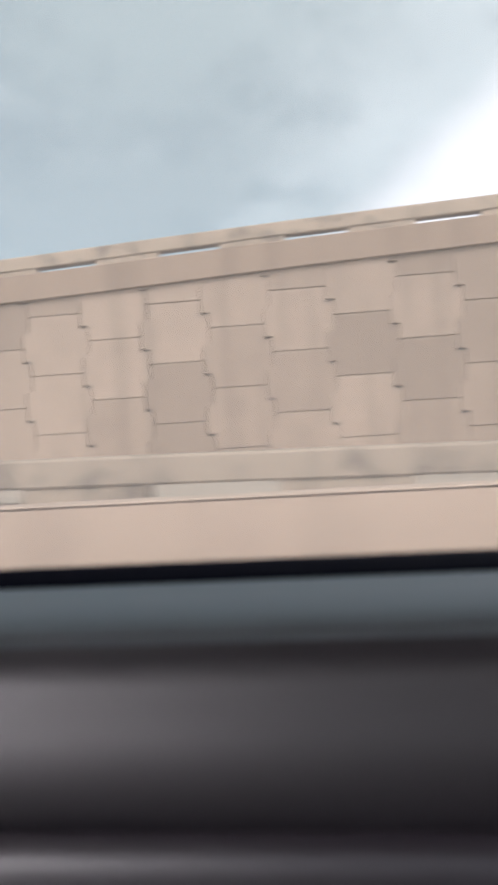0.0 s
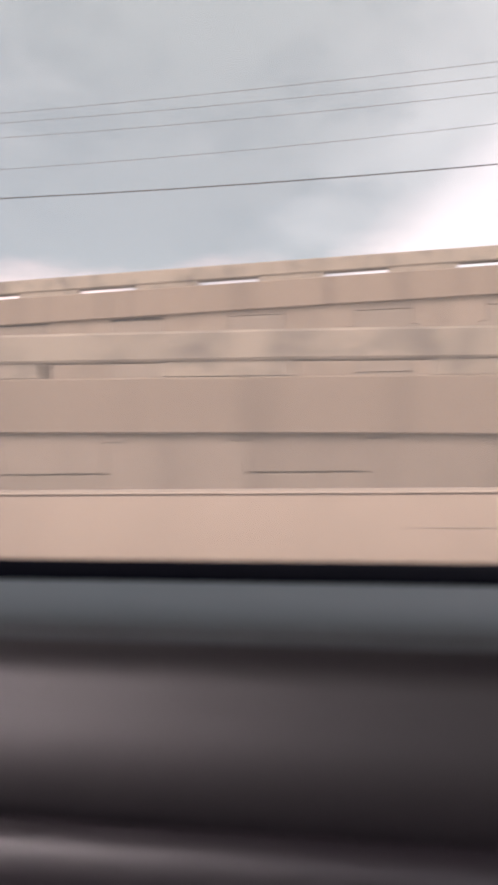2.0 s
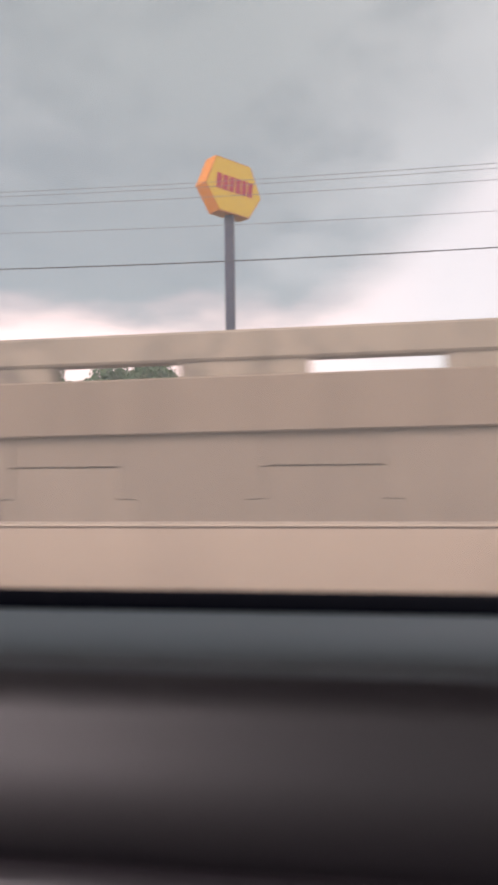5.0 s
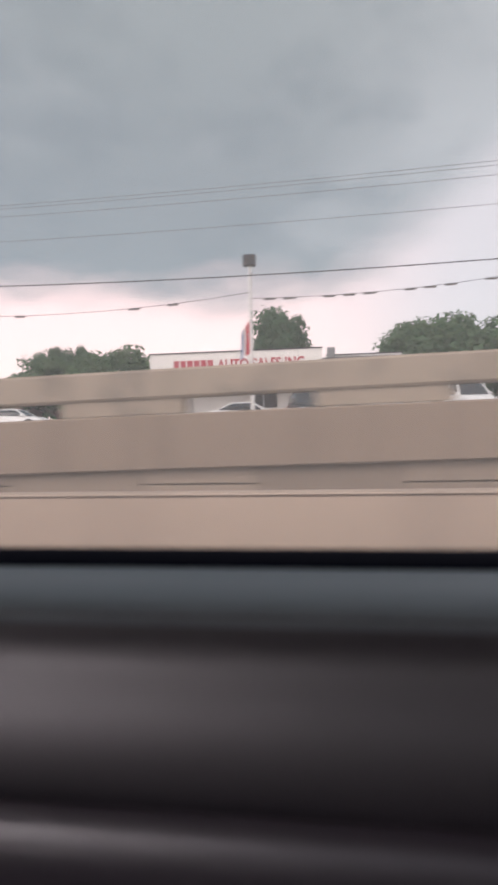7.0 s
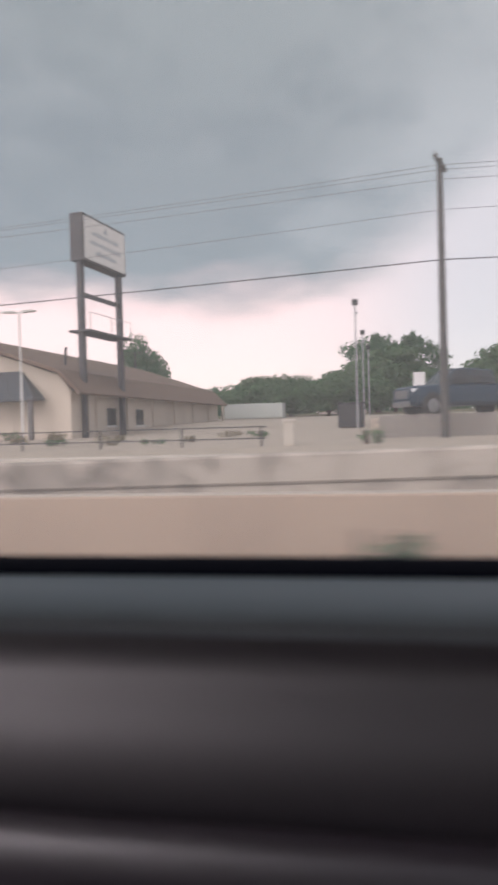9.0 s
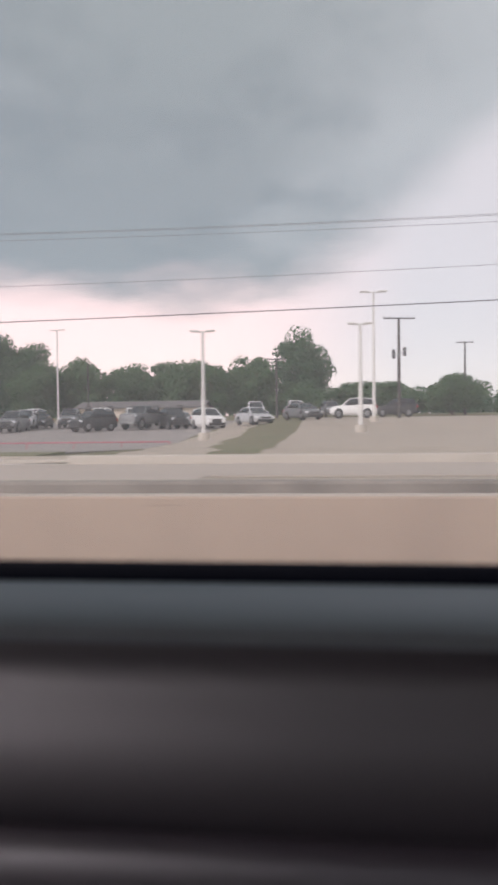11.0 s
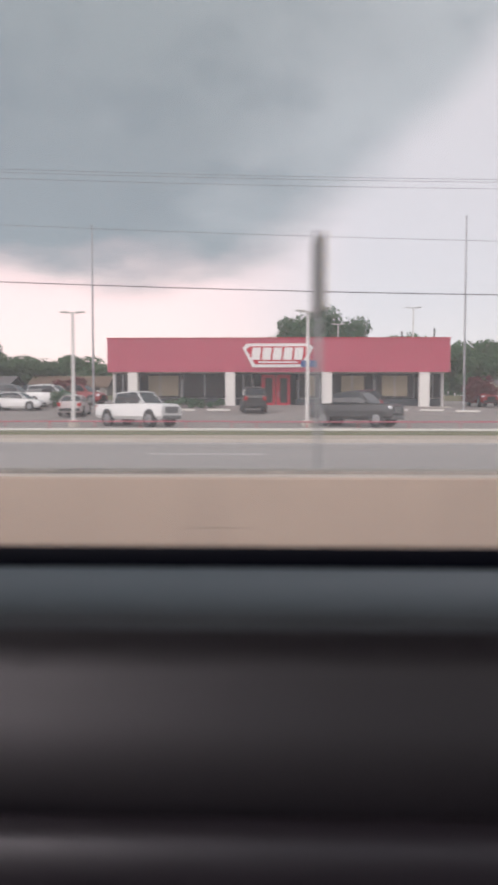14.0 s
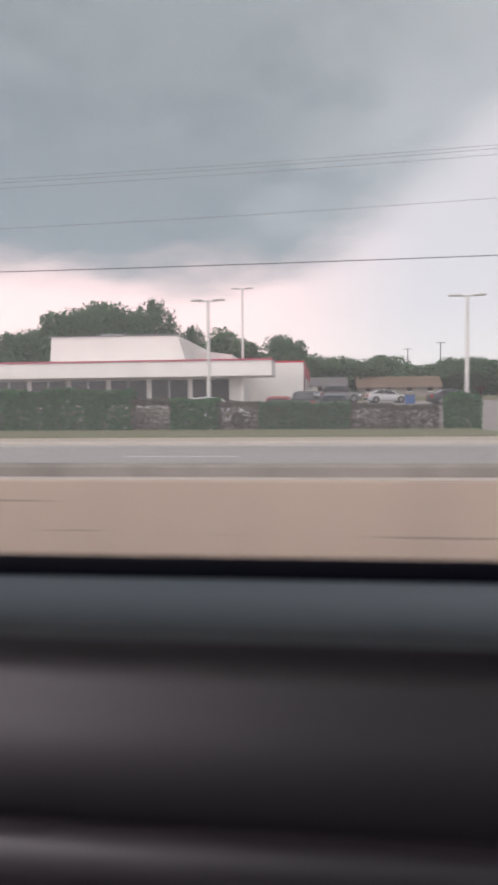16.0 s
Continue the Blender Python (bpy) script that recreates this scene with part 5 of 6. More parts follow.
for x0, x1 in ((-389.6, -386.7), (-374.6, -373.7), (-371.4, -369.0), (-367.6, -365.2)):
    blind = part("window_blind", boxed(x0, x1, YB + 0.035, YB + 0.055, 4.22, 4.3), M_CURTAIN, shop, "beige vertical blinds")
    for k in range(int((x1 - x0) / 0.24)):
        part("slat", boxed(x0 + 0.24 * k + 0.012, x0 + 0.24 * k + 0.212, YB + 0.038, YB + 0.052, FLOOR + 1.0, 4.22), M_CURTAIN, blind)
part("entrance_recess", boxed(-379.6, -375.6, YB + 1.0, YB + 1.1, FLOOR, 4.5), M_BLACK, shop)
for x in (-378.9, -377.5):
    d = part("entrance_door", boxed(x, x + 1.3, YB + 0.1, YB + 0.16, FLOOR + 0.02, 4.4), M_RED_PAINT, shop, "bright red entrance door")
    part("door_pane", boxed(x + 0.34, x + 1.05, YB + 0.08, YB + 0.1, FLOOR + 0.35, 4.1), M_GLASS, d, "dark door glass")
    part("door_handle", boxed(x + 0.2, x + 0.26, YB + 0.02, YB + 0.1, FLOOR + 0.9, FLOOR + 1.4), M_GREY_STEEL, d)
for x in (-388.5, -384.5, -378, -370, -367):
    part("soffit_light", boxed(x - 0.5, x + 0.5, SY + 0.7, SY + 0.95, 4.50, 4.545), M_SIGN_WHITE, shop)
part("soffit", boxed(SX0 + 0.15, SX1 - 0.15, SY + 0.1, YB + 1.2, 4.55, 4.615), M_WHITE, shop)
for x, y, h in ((-365.5, 68, 0.9), (-387, 72, 0.5)):
    part("roof_vent", tube(bmesh.new(), [(x, y, 4.8), (x, y, 7.7 + h)], 0.09, 8), M_DARK_STEEL, shop)
for x in (SX0 - 0.25, -393.4):
    part("security_light", boxed(x - 0.12, x + 0.12, SY + 5, SY + 5.3, 6.9, 7.1, 0.02), M_SIGN_WHITE, shop)
# its logo sign: nested shield outline with slanted bars
logo = thing("shop_sign", pose(0.5, 0, -0.05), "red and white shield-shaped shop sign with plain white bars", "sign")


def shield(grow):
    return [(-380.6 - grow, 6.75), (-380.2 - grow * 0.7, 7.12 + grow), (-374.6 + grow * 0.7, 7.12 + grow), (-374.2 + grow, 6.75), (-375.1 + grow * 0.8, 4.98 - grow), (-379.7 - grow * 0.8, 4.98 - grow)]


part("border", plate_xz(shield(0.0), SY - 0.22, SY - 0.09), M_SIGN_WHITE, logo)
part("field", plate_xz([(x * 0.9 + -377.4 * 0.1, (z - 6.05) * 0.76 + 6.05) for x, z in shield(0.0)], SY - 0.25, SY - 0.22), M_RED_PAINT, logo)
bars(logo, -379.9, -375.1, 5.65, 6.75, SY - 0.25, 5, M_SIGN_WHITE, "logo_bar", 0.12)
part("stripe", boxed(-379.2, -375.6, SY - 0.29, SY - 0.25, 5.38, 5.5), M_SIGN_WHITE, logo)
part("blue_badge", boxed(-375.3, -373.9, SY - 0.33, SY - 0.24, 5.0, 5.6, 0.02), M_BLUE, logo)
for i in range(11):
    x = -391.5 + 2.9 * i
    if -380 < x < -375:
        continue
    tagged(part("parking_stop", boxed(x, x + 1.9, 57.6, 57.8, ground_height(x, 57.7) + 0.03, ground_height(x, 57.7) + 0.2, 0.03), M_LINE), "white concrete parking stop before the shop", "parking stop", "parking stops")


def bush(x, y, wide, deep, high, mat, label, count=900, size=0.12, category="bush", group="hedge", clumps=14):
    """A clipped bush: stems and a block of leaves with a ragged outline."""
    z = ground_height(x, y)
    t = thing("bush", pose(x, y, z), label, category, group)
    r = random.Random(int(abs(x * 10 + y)))
    bm = bmesh.new()
    for i in range(6):
        a = r.uniform(-0.4, 0.4) * wide
        tube(bm, [(a * 0.6, 0, -0.1), (a, r.uniform(-0.2, 0.2), high * 0.8)], [0.04, 0.015], 5)
    part("stem", bm, M_BARK, t)
    bm = bmesh.new()
    for i in range(clumps):
        c = Vector((r.uniform(-0.42, 0.42) * wide, r.uniform(-0.3, 0.3) * deep, high * r.uniform(0.2, 0.72)))
        leaves(bm, c, min(high * 0.32, wide * 0.3), count // clumps, size, r)
    part("foliage", bm, mat, t)
    return t


bush(-383.2, 61.5, 3.4, 0.9, 1.0, M_LEAF, "low clipped dark green hedge before the shop", group="")
bush(-385.6, 61.5, 3.0, 0.9, 1.0, M_LEAF, "low clipped dark green hedge before the shop", group="")
bush(-396.0, 60.5, 2.4, 1.6, 1.8, M_LEAF, "dark green bush beside the shop", group="")
# hedge before the white building
M_LEAF_HEDGE = leaf_material("hedge_leaves", (0.036, 0.125, 0.048), (0.072, 0.20, 0.075))


def hedge_block(x, y, wide, deep, high, mat, label, count, size):
    """A clipped hedge plant: stems, and leaves crowded towards the faces of a block with uneven sides."""
    z = ground_height(x, y)
    t = thing("hedge_plant", pose(x, y, z), label, "hedge", "hedge beside the road")
    r = random.Random(int(abs(x * 10)))
    bm = bmesh.new()
    for i in range(7):
        a = r.uniform(-0.42, 0.42) * wide
        tube(bm, [(a * 0.7, 0, -0.1), (a, r.uniform(-0.3, 0.3), high * 0.85)], [0.045, 0.012], 5)
    part("stem", bm, M_BARK, t)
    bm = bmesh.new()
    for _ in range(count):
        p = [r.uniform(-0.5, 0.5), r.uniform(-0.5, 0.5), r.random()]
        side = r.choice((0, 1, 1, 1, 2, 2, 3))
        if side < 3:
            p[side] = (1.0 - abs(r.gauss(0, 0.06))) if side == 2 else r.choice((-1, 1)) * (0.5 - abs(r.gauss(0, 0.05)))
        q = Vector((p[0] * wide, p[1] * deep, p[2] * high))
        k = 1 + 0.12 * noise.noise(Vector((q.x * 0.9 + x, q.y, q.z * 1.3)))
        leaves(bm, Vector((q.x, q.y * k, q.z * k)), 0.05, 1, size, r)
    part("foliage", bm, mat, t)


for i in range(17):
    x = -424.6 - 2.5 * i
    dry = i in (1, 2, 5, 7)
    hedge_block(x, 40.2, 1.8 if i == 0 else 2.5 if i % 3 else 2.7, 1.7, (2.0, 1.45, 1.55, 1.6, 1.65, 1.7, 1.9, 1.9)[i] if i < 8 else 2.4 + 0.1 * (i % 2), M_LEAF_DRY if dry else M_LEAF if i in (3, 4) else M_LEAF_HEDGE,
                "bare brownish hedge plant beside the road" if dry else "dense dark green clipped hedge plant beside the road", 3000 if dry else 3600, 0.07 if dry else 0.11)
bush(-202.84, 7.95, 1.42, 0.3, 0.78, M_LEAF_WEED, "green weed bush on the parapet ledge", 7000, 0.045, group="", clumps=50).location.z = along(RAMP_TOP, -202.6) - 0.57
bush(-216.5, 3.9, 0.4, 0.3, 0.72, M_LEAF_WEED, "green weeds at the foot of the barrier", 420, 0.035, "weeds", "").location.z = 0.0
for x in (-239.3, -242.9):
    bush(x, 3.9, 0.45, 0.3, 0.80, M_LEAF_WEED, "green weeds at the foot of the barrier", 420, 0.035, "weeds", "").location.z = 0.0
for x, y, h in ((-271.0, 36.2, 0.4), (-269.2, 36.4, 0.35), (-264.2, 36.2, 0.5), (-262.6, 36.0, 0.6), (-259.0, 34, 0.5), (-274.2, 28, 0.9), (-271.8, 26.5, 0.45), (-277.0, 26.6, 0.5), (-243.0, 27, 0.7)):
    bush(x, y, 1.0, 0.5, h, M_LEAF_STRAW if h < 0.55 else M_LEAF_LIGHT, "tuft of dry weeds on the gravel", 220, 0.06, "weeds", "weeds on the gravel")
tuft = random.Random(21)
for i in range(22):
    bush(-248 - 1.55 * i + tuft.uniform(-0.6, 0.6), tuft.uniform(29.5, 35.5), tuft.uniform(0.7, 1.5), 0.5, tuft.uniform(0.25, 0.6), M_LEAF_STRAW if i % 3 else M_LEAF_LIGHT, "tuft of dry weeds on the gravel", 160, 0.06, "weeds", "weeds on the gravel")

# red pipe rail along the car park
for x0, x1 in ((-306, -343), (-343, -380), (-380, -413.5)):
    t = thing("pipe_rail", pose(0, 0, 0), "low red pipe rail along the car park", "rail", "pipe rails")
    part("pipe", tube(bmesh.new(), [(x0, 41.2, 0.45), (x1, 41.2, 0.42)], 0.035, 8), M_RED, t)
    for i in range(13):
        x = x0 + (x1 - x0) * i / 12.5
        part("post", tube(bmesh.new(), [(x, 41.2, 0.0), (x, 41.2, 0.43)], 0.022, 6), M_RED_PAINT, t)

M_PILLAR_LETTER = plain("faded_pink_letters", (0.62, 0.30, 0.30), 0.5)
# tall red pillar sign
t = thing("pillar_sign", pose(-407.7, 47.3, 0.02), "tall red pillar sign with a white shield-shaped head", "sign")
part("pillar", boxed(-0.62, 0.5, -0.5, 0.5, 0, 9.4, 0.04), M_RED_PAINT, t)
for z in (4.6, 5.2, 5.8, 6.4, 7.0):
    part("pillar_letter_bar", boxed(-0.12, 0.08, -0.53, -0.502, z, z + 0.4), M_PILLAR_LETTER, t)


def head_outline(k):
    return [(-1.9 * k, 0.9 * k), (-1.55 * k, 1.75 * k), (1.55 * k, 1.75 * k), (1.9 * k, 0.9 * k), (1.45 * k, -1.6 * k), (-1.45 * k, -1.6 * k)]


head = part("sign_head", plate_xz(head_outline(1.0), -0.6, 0.6), M_TANK, t, "pale grey shield-shaped sign head")
head.matrix_local = pose(0, 0, 11.0, 0, 0, 84)
for y0, y1 in ((-0.64, -0.602), (0.602, 0.64)):
    part("sign_face", plate_xz(head_outline(0.9), y0, y1), M_SIGN_WHITE, head)
    part("red_field", plate_xz(head_outline(0.72), y0 - 0.02, y1 + 0.02), M_RED_PAINT, head)
    bars(head, -1.15, 1.15, -0.05, 0.75, y0 - 0.02 if y0 < 0 else y1 + 0.05, 5, M_SIGN_WHITE, "logo_bar", 0.08, 0.03)
part("flood_box", boxed(-0.3, 0.3, -1.0, -0.55, 9.3, 10.1, 0.03), M_GREY_STEEL, t)
part("flood_box", boxed(0.9, 1.2, -0.6, 0.2, 9.2, 9.9, 0.03), M_DARK_STEEL, t)
part("cross_bar", boxed(-0.9, 1.4, -0.56, -0.50, 8.75, 8.82), M_SIGN_WHITE, t)

# ---- the white building with red service bays ----
wb = thing("showroom_building", pose(1.0, -1.8, -0.1), "low white showroom with a wide canopy and red trim", "building")
part("front_wall", boxed(-500, -441.0, 68.0, 68.4, 1.4, 5.0), M_WHITE, wb)
for x in range(-498, -442, 4):
    w = part("window", boxed(x + 0.2, x + 3.7, 67.92, 67.99, 1.9, 4.3), M_GLASS, wb, "dark showroom window")
    part("mullion", boxed(x + 1.9, x + 2.0, 67.86, 67.92, 1.9, 4.3), M_GREY_STEEL, w)
canopy = part("canopy", boxed(-500, -438.0, 65.2, 69.5, 4.45, 5.85, 0.03), M_WHITE, wb)
part("canopy_trim", boxed(-500, -437.95, 65.1, 69.5, 5.85, 6.0), M_RED, wb)
part("roof", boxed(-500, -441.2, 69.5, 76.0, 5.2, 6.06), M_WHITE, wb)
part("side_wall", boxed(-441.4, -441.0, 68.4, 76, 1.4, 5.0), M_WHITE, wb)
part("upper_storey", plate_xz([(-461.5, 6.08), (-447.2, 6.08), (-448.0, 8.9), (-461.3, 8.95)], 72.0, 92), M_WHITE, wb)
part("upper_trim", boxed(-461.6, -447.8, 71.9, 72.1, 8.95, 9.06), M_TANK, wb)
part("annex_roof", plate_xz([(-447.8, 6.05), (-443.0, 6.05), (-443.6, 7.5), (-447.8, 8.1)], 79.5, 94), M_WHITE, wb)
part("annex_trim", boxed(-452, -443.4, 79.3, 79.5, 6.5, 6.9), M_RED, wb)
part("rooftop_unit", boxed(-458, -455.5, 78, 80, 8.9, 9.9, 0.05), M_TANK, wb)
bay = thing("service_bays", pose(1.0, -1.0, -0.1), "white service block with a red side of bay doors", "building")
part("front_wall", boxed(-446.0, -435.5, 74.0, 74.4, 1.5, 6.2), M_WHITE, bay)
part("side_wall", boxed(-435.9, -435.5, 74.4, 100.0, 1.5, 6.2), M_RED_PAINT, bay)
part("flat_roof", boxed(-446, -435.45, 74.0, 100.0, 6.2, 6.4), M_RED_PAINT, bay)
part("back_wall", boxed(-446.0, -435.9, 99.6, 100.0, 1.5, 6.2), M_WHITE, bay)
for i in range(5):
    y = 76.2 + 4.7 * i
    d = part("bay_door", boxed(-435.5, -435.42, y, y + 3.2, 1.5, 4.9), M_WHITE if i % 2 else M_GLASS, bay, "tall bay door")
    for z in (2.4, 3.25, 4.1):
        part("door_rail", boxed(-435.42, -435.39, y, y + 3.2, z, z + 0.06), M_GREY_STEEL, d)
t = thing("waste_bin", pose(-423.5, 75, ground_height(-423.5, 75) + 0.05), "blue metal waste container at the back of the lot", "container")
part("bin_body", boxed(-0.5, 0.5, -0.45, 0.45, 0, 0.9, 0.03), M_BLUE, t)
part("lid", boxed(-0.54, 0.54, -0.5, 0.5, 0.9, 0.97, 0.02), M_BLACK, t)
t = thing("notice_board", pose(-408.9, 34.0, 0.1), "small white notice on the wooden pole's foot", "sign")
part("post", tube(bmesh.new(), [(0, 0, 0), (0, 0, 1.9)], 0.03, 6), M_GREY_STEEL, t)
part("panel", boxed(-0.35, 0.35, -0.05, -0.03, 1.0, 1.8, 0.01), M_SIGN_WHITE, t)


# ---- houses far behind ----
def house(x, y, wide, deep, eave, ridge, roof, wall, label, gable=True):
    z = ground_height(x, y)
    t = thing("house", pose(x, y, z), label, "house", "houses behind the lots")
    w, d = wide / 2, deep / 2
    part("wall", boxed(-w, w, -d, d, 0, eave), wall, t)
    for s in (-1, 1):
        part("gable", sweep([(-d, eave), (0, ridge - 0.1), (d, eave)], [(s * w - 0.1, 0), (s * w + 0.1 - 0.2 * (s > 0), 0)]), wall, t)
    for s in (-1, 1):
        part("roof", sweep([(s * (d + 0.5), eave - 0.25), (0, ridge), (0, ridge + 0.15), (s * (d + 0.5), eave - 0.1)], [(-w - 0.4, 0), (w + 0.4, 0)]), roof, t)
    for i in range(int(wide // 4)):
        xx = -w + 2 + 4 * i
        win = part("window", boxed(xx - 0.5, xx + 0.5, -d - 0.04, -d + 0.02, 1.0, 2.1), M_GLASS, t)
        part("window_frame", boxed(xx - 0.58, xx + 0.58, -d - 0.03, -d + 0.01, 0.9, 1.0), M_SIGN_WHITE, win)


house(-418.0, 146, 16, 9, 1.9, 4.0, M_SHINGLE, M_PLANK, "long low house with a brown roof")
house(-432.0, 142, 7, 9, 2.2, 3.8, M_GREY_SHINGLE, M_WHITE, "small house with a grey gable roof")
house(-328.0, 122, 22, 8, 1.9, 2.9, M_GREY_SHINGLE, M_CREAM, "long low building with a grey roof behind the car park")
house(-247.1, 108, 7, 8, 1.7, 2.9, M_SHINGLE, M_CREAM, "low shed with a brown gable roof")
house(-223.0, 60, 4.5, 5, 0.8, 1.5, M_SHINGLE, M_CREAM, "small shed with a pale gable roof")

# ---- the gabled hall ----
hall = thing("hall_building", pose(-0.4, 0.2, 0.5), "cream stucco hall with a brown gable roof and dark awning", "building")
hall.matrix_world = pose(-267.6, 37.9, 0.5, 0, 0, -4) @ Matrix.Translation((267.4, -37.7, 0))
HY, HB, HF = 37.7, 67.0, 0.42
prof = [(-275.2, 2.85), (-274.0, 4.15), (-267.4, 6.7), (-259.9, 4.15), (-258.6, 2.85)]
part("front_wall", plate_xz([(-274.4, HF - 0.1), (-259.4, HF - 0.1), (-259.4, 3.1), (-260.1, 4.02), (-267.4, 6.5), (-273.8, 4.02), (-274.4, 3.1)], HY, HY + 0.3), M_CREAM, hall)
part("back_wall", plate_xz([(-274.4, HF - 0.1), (-259.4, HF - 0.1), (-259.4, 3.1), (-267.4, 6.5), (-274.4, 3.1)], HB - 0.3, HB), M_CREAM, hall)
for x in (-274.4, -259.7):
    part("side_wall", boxed(x, x + 0.3, HY + 0.3, HB - 0.3, HF - 0.1, 3.1), M_CREAM, hall)
for (xa, za), (xb, zb) in zip(prof, prof[1:]):
    n = Vector((-(zb - za), xb - xa)).normalized() * 0.14
    part("roof_slope", plate_xz([(xa, za), (xb, zb), (xb + n.x, zb + n.y), (xa + n.x, za + n.y)], HY - 0.55, HB + 0.5), M_SHINGLE, hall)
    part("verge_board", plate_xz([(xa, za - 0.06), (xb, zb - 0.06), (xb + n.x, zb + n.y + 0.01), (xa + n.x, za + n.y + 0.01)], HY - 0.60, HY - 0.552), M_SHINGLE, hall)
for i in range(7):
    y = HY + 3.0 + 4.6 * i
    part("pilaster", boxed(-259.42, -259.28, y, y + 0.5, HF, 2.9), M_CREAM, hall)
    if i in (0, 1):
        w = part("window", boxed(-259.41, -259.36, y + 1.6, y + 2.9, 1.1, 2.2), M_GLASS, hall)
        part("window_frame", boxed(-259.36, -259.32, y + 1.5, y + 3.0, 1.0, 1.1), M_SIGN_WHITE, w)
aw = bmesh.new()
vs = [aw.verts.new(p) for p in ((-273.7, 36.4, 2.68), (-261.0, 36.4, 2.74), (-262.4, 37.69, 4.32), (-272.0, 37.69, 4.28), (-273.7, 37.69, 2.68), (-261.0, 37.69, 2.74), (-273.7, 36.4, 2.52), (-261.0, 36.4, 2.58), (-273.7, 37.69, 2.52), (-261.0, 37.69, 2.58))]
for f in ((0, 1, 2, 3), (0, 3, 4), (1, 5, 2), (0, 6, 7, 1), (4, 8, 6, 0), (1, 7, 9, 5), (6, 8, 9, 7), (2, 5, 9, 8, 4, 3)):
    aw.faces.new([vs[i] for i in f])
awn = part("awning", aw, M_AWNING, hall, "dark slate metal awning")
for i in range(22):
    u = (i + 0.5) / 22
    a, b = Vector((-273.7, 36.4, 2.70)).lerp(Vector((-261.0, 36.4, 2.76)), u), Vector((-272.0, 37.69, 4.30)).lerp(Vector((-262.4, 37.69, 4.34)), u)
    part("seam", tube(bmesh.new(), [a, b], 0.025, 4), M_AWNING, awn)
for x in (-273.3, -261.3):
    part("awning_post", boxed(x - 0.12, x + 0.12, 36.5, 36.74, HF - 0.1, 2.55), M_BARS_DARK, hall)
part("door_frame", boxed(-268.1, -266.2, HY - 0.08, HY - 0.002, HF, 2.55), M_DARK_STEEL, hall)
for x in (-268.0, -267.12):
    d = part("entrance_door", boxed(x, x + 0.82, HY - 0.12, HY - 0.082, HF + 0.05, 2.45), M_DARK_STEEL, hall, "dark painted entrance door")
    part("door_handle", boxed(x + 0.4, x + 0.44, HY - 0.17, HY - 0.12, HF + 0.8, HF + 1.2), M_GREY_STEEL, d)
bars(hall, -270.0, -264.5, 4.72, 4.98, HY, 17, M_BARS_DARK, "wall_letter_bar")
part("letter_rail", boxed(-270.1, -264.4, HY - 0.05, HY - 0.002, 4.60, 4.68), M_BARS_DARK, hall)
part("emblem", tube(bmesh.new(), [(-267.25, HY - 0.06, 5.5), (-267.25, HY - 0.003, 5.5)], 0.33, 16), M_TANK, hall)
part("roof_vent", tube(bmesh.new(), [(-262.0, 42, 4.9), (-261.9, 42, 6.1)], 0.09, 8), M_DARK_STEEL, hall)
part("step", boxed(-268.6, -265.7, HY - 1.4, HY - 0.002, 0.2, HF - 0.02), M_KERB, hall)

# its tall sign on two posts
M_FADED = plain("faded_blue_print", (0.40, 0.44, 0.48), 0.6)
sg = thing("pylon_sign", pose(-257.9, 40.1, ground_height(-257.9, 40.1)), "tall rusty two-post sign with a faded white panel", "sign")
sg.matrix_world = pose(-259.1, 41.05, ground_height(-259.1, 41.05) - 0.05, 0, 0, 82)
for s in (-2.3, 2.3):
    part("post", boxed(s - 0.17, s + 0.17, -0.17, 0.17, 0, 10.7, 0.02), M_DARK_STEEL, sg)
cab_ = part("cabinet", boxed(-2.6, 2.6, -0.42, 0.42, 10.3, 13.05, 0.03), M_DARK_STEEL, sg, "dark sign cabinet")
for y0, y1 in ((-0.45, -0.42), (0.42, 0.45)):
    part("sign_face", boxed(-2.45, 2.45, y0, y1, 10.45, 12.9), M_SIGN_WHITE, cab_, "faded white sign face")
    for z, w, n in ((11.95, 1.6, 9), (11.40, 1.85, 11), (10.85, 1.3, 7)):
        for k in range(n):
            xa = -w + 2 * w * k / n
            part("text_bar", boxed(xa + 0.05, xa + 2 * w / n - 0.05, y0 - 0.006, y1 + 0.006, z, z + (0.2, 0.28, 0.24)[k % 3]), M_FADED, cab_)
    part("emblem", plate_xz([(-0.28, 12.35), (0.28, 12.35), (0, 12.75)], y0 - 0.006, y1 + 0.006), M_FADED, cab_)
part("brace", boxed(-2.15, 2.15, -0.08, 0.08, 8.3, 8.55), M_DARK_STEEL, sg)
cw = part("catwalk", boxed(-2.6, 2.6, -0.7, 0.7, 6.2, 6.32), M_DARK_STEEL, sg)
for s in (-2.5, 0, 2.5):
    part("catwalk_rod", tube(bmesh.new(), [(s, -0.68, 6.32), (s, -0.68, 7.3)], 0.025, 5), M_GREY_STEEL, cw)
part("catwalk_rail", tube(bmesh.new(), [(-2.5, -0.68, 7.3), (2.5, -0.68, 7.3)], 0.025, 5), M_GREY_STEEL, cw)

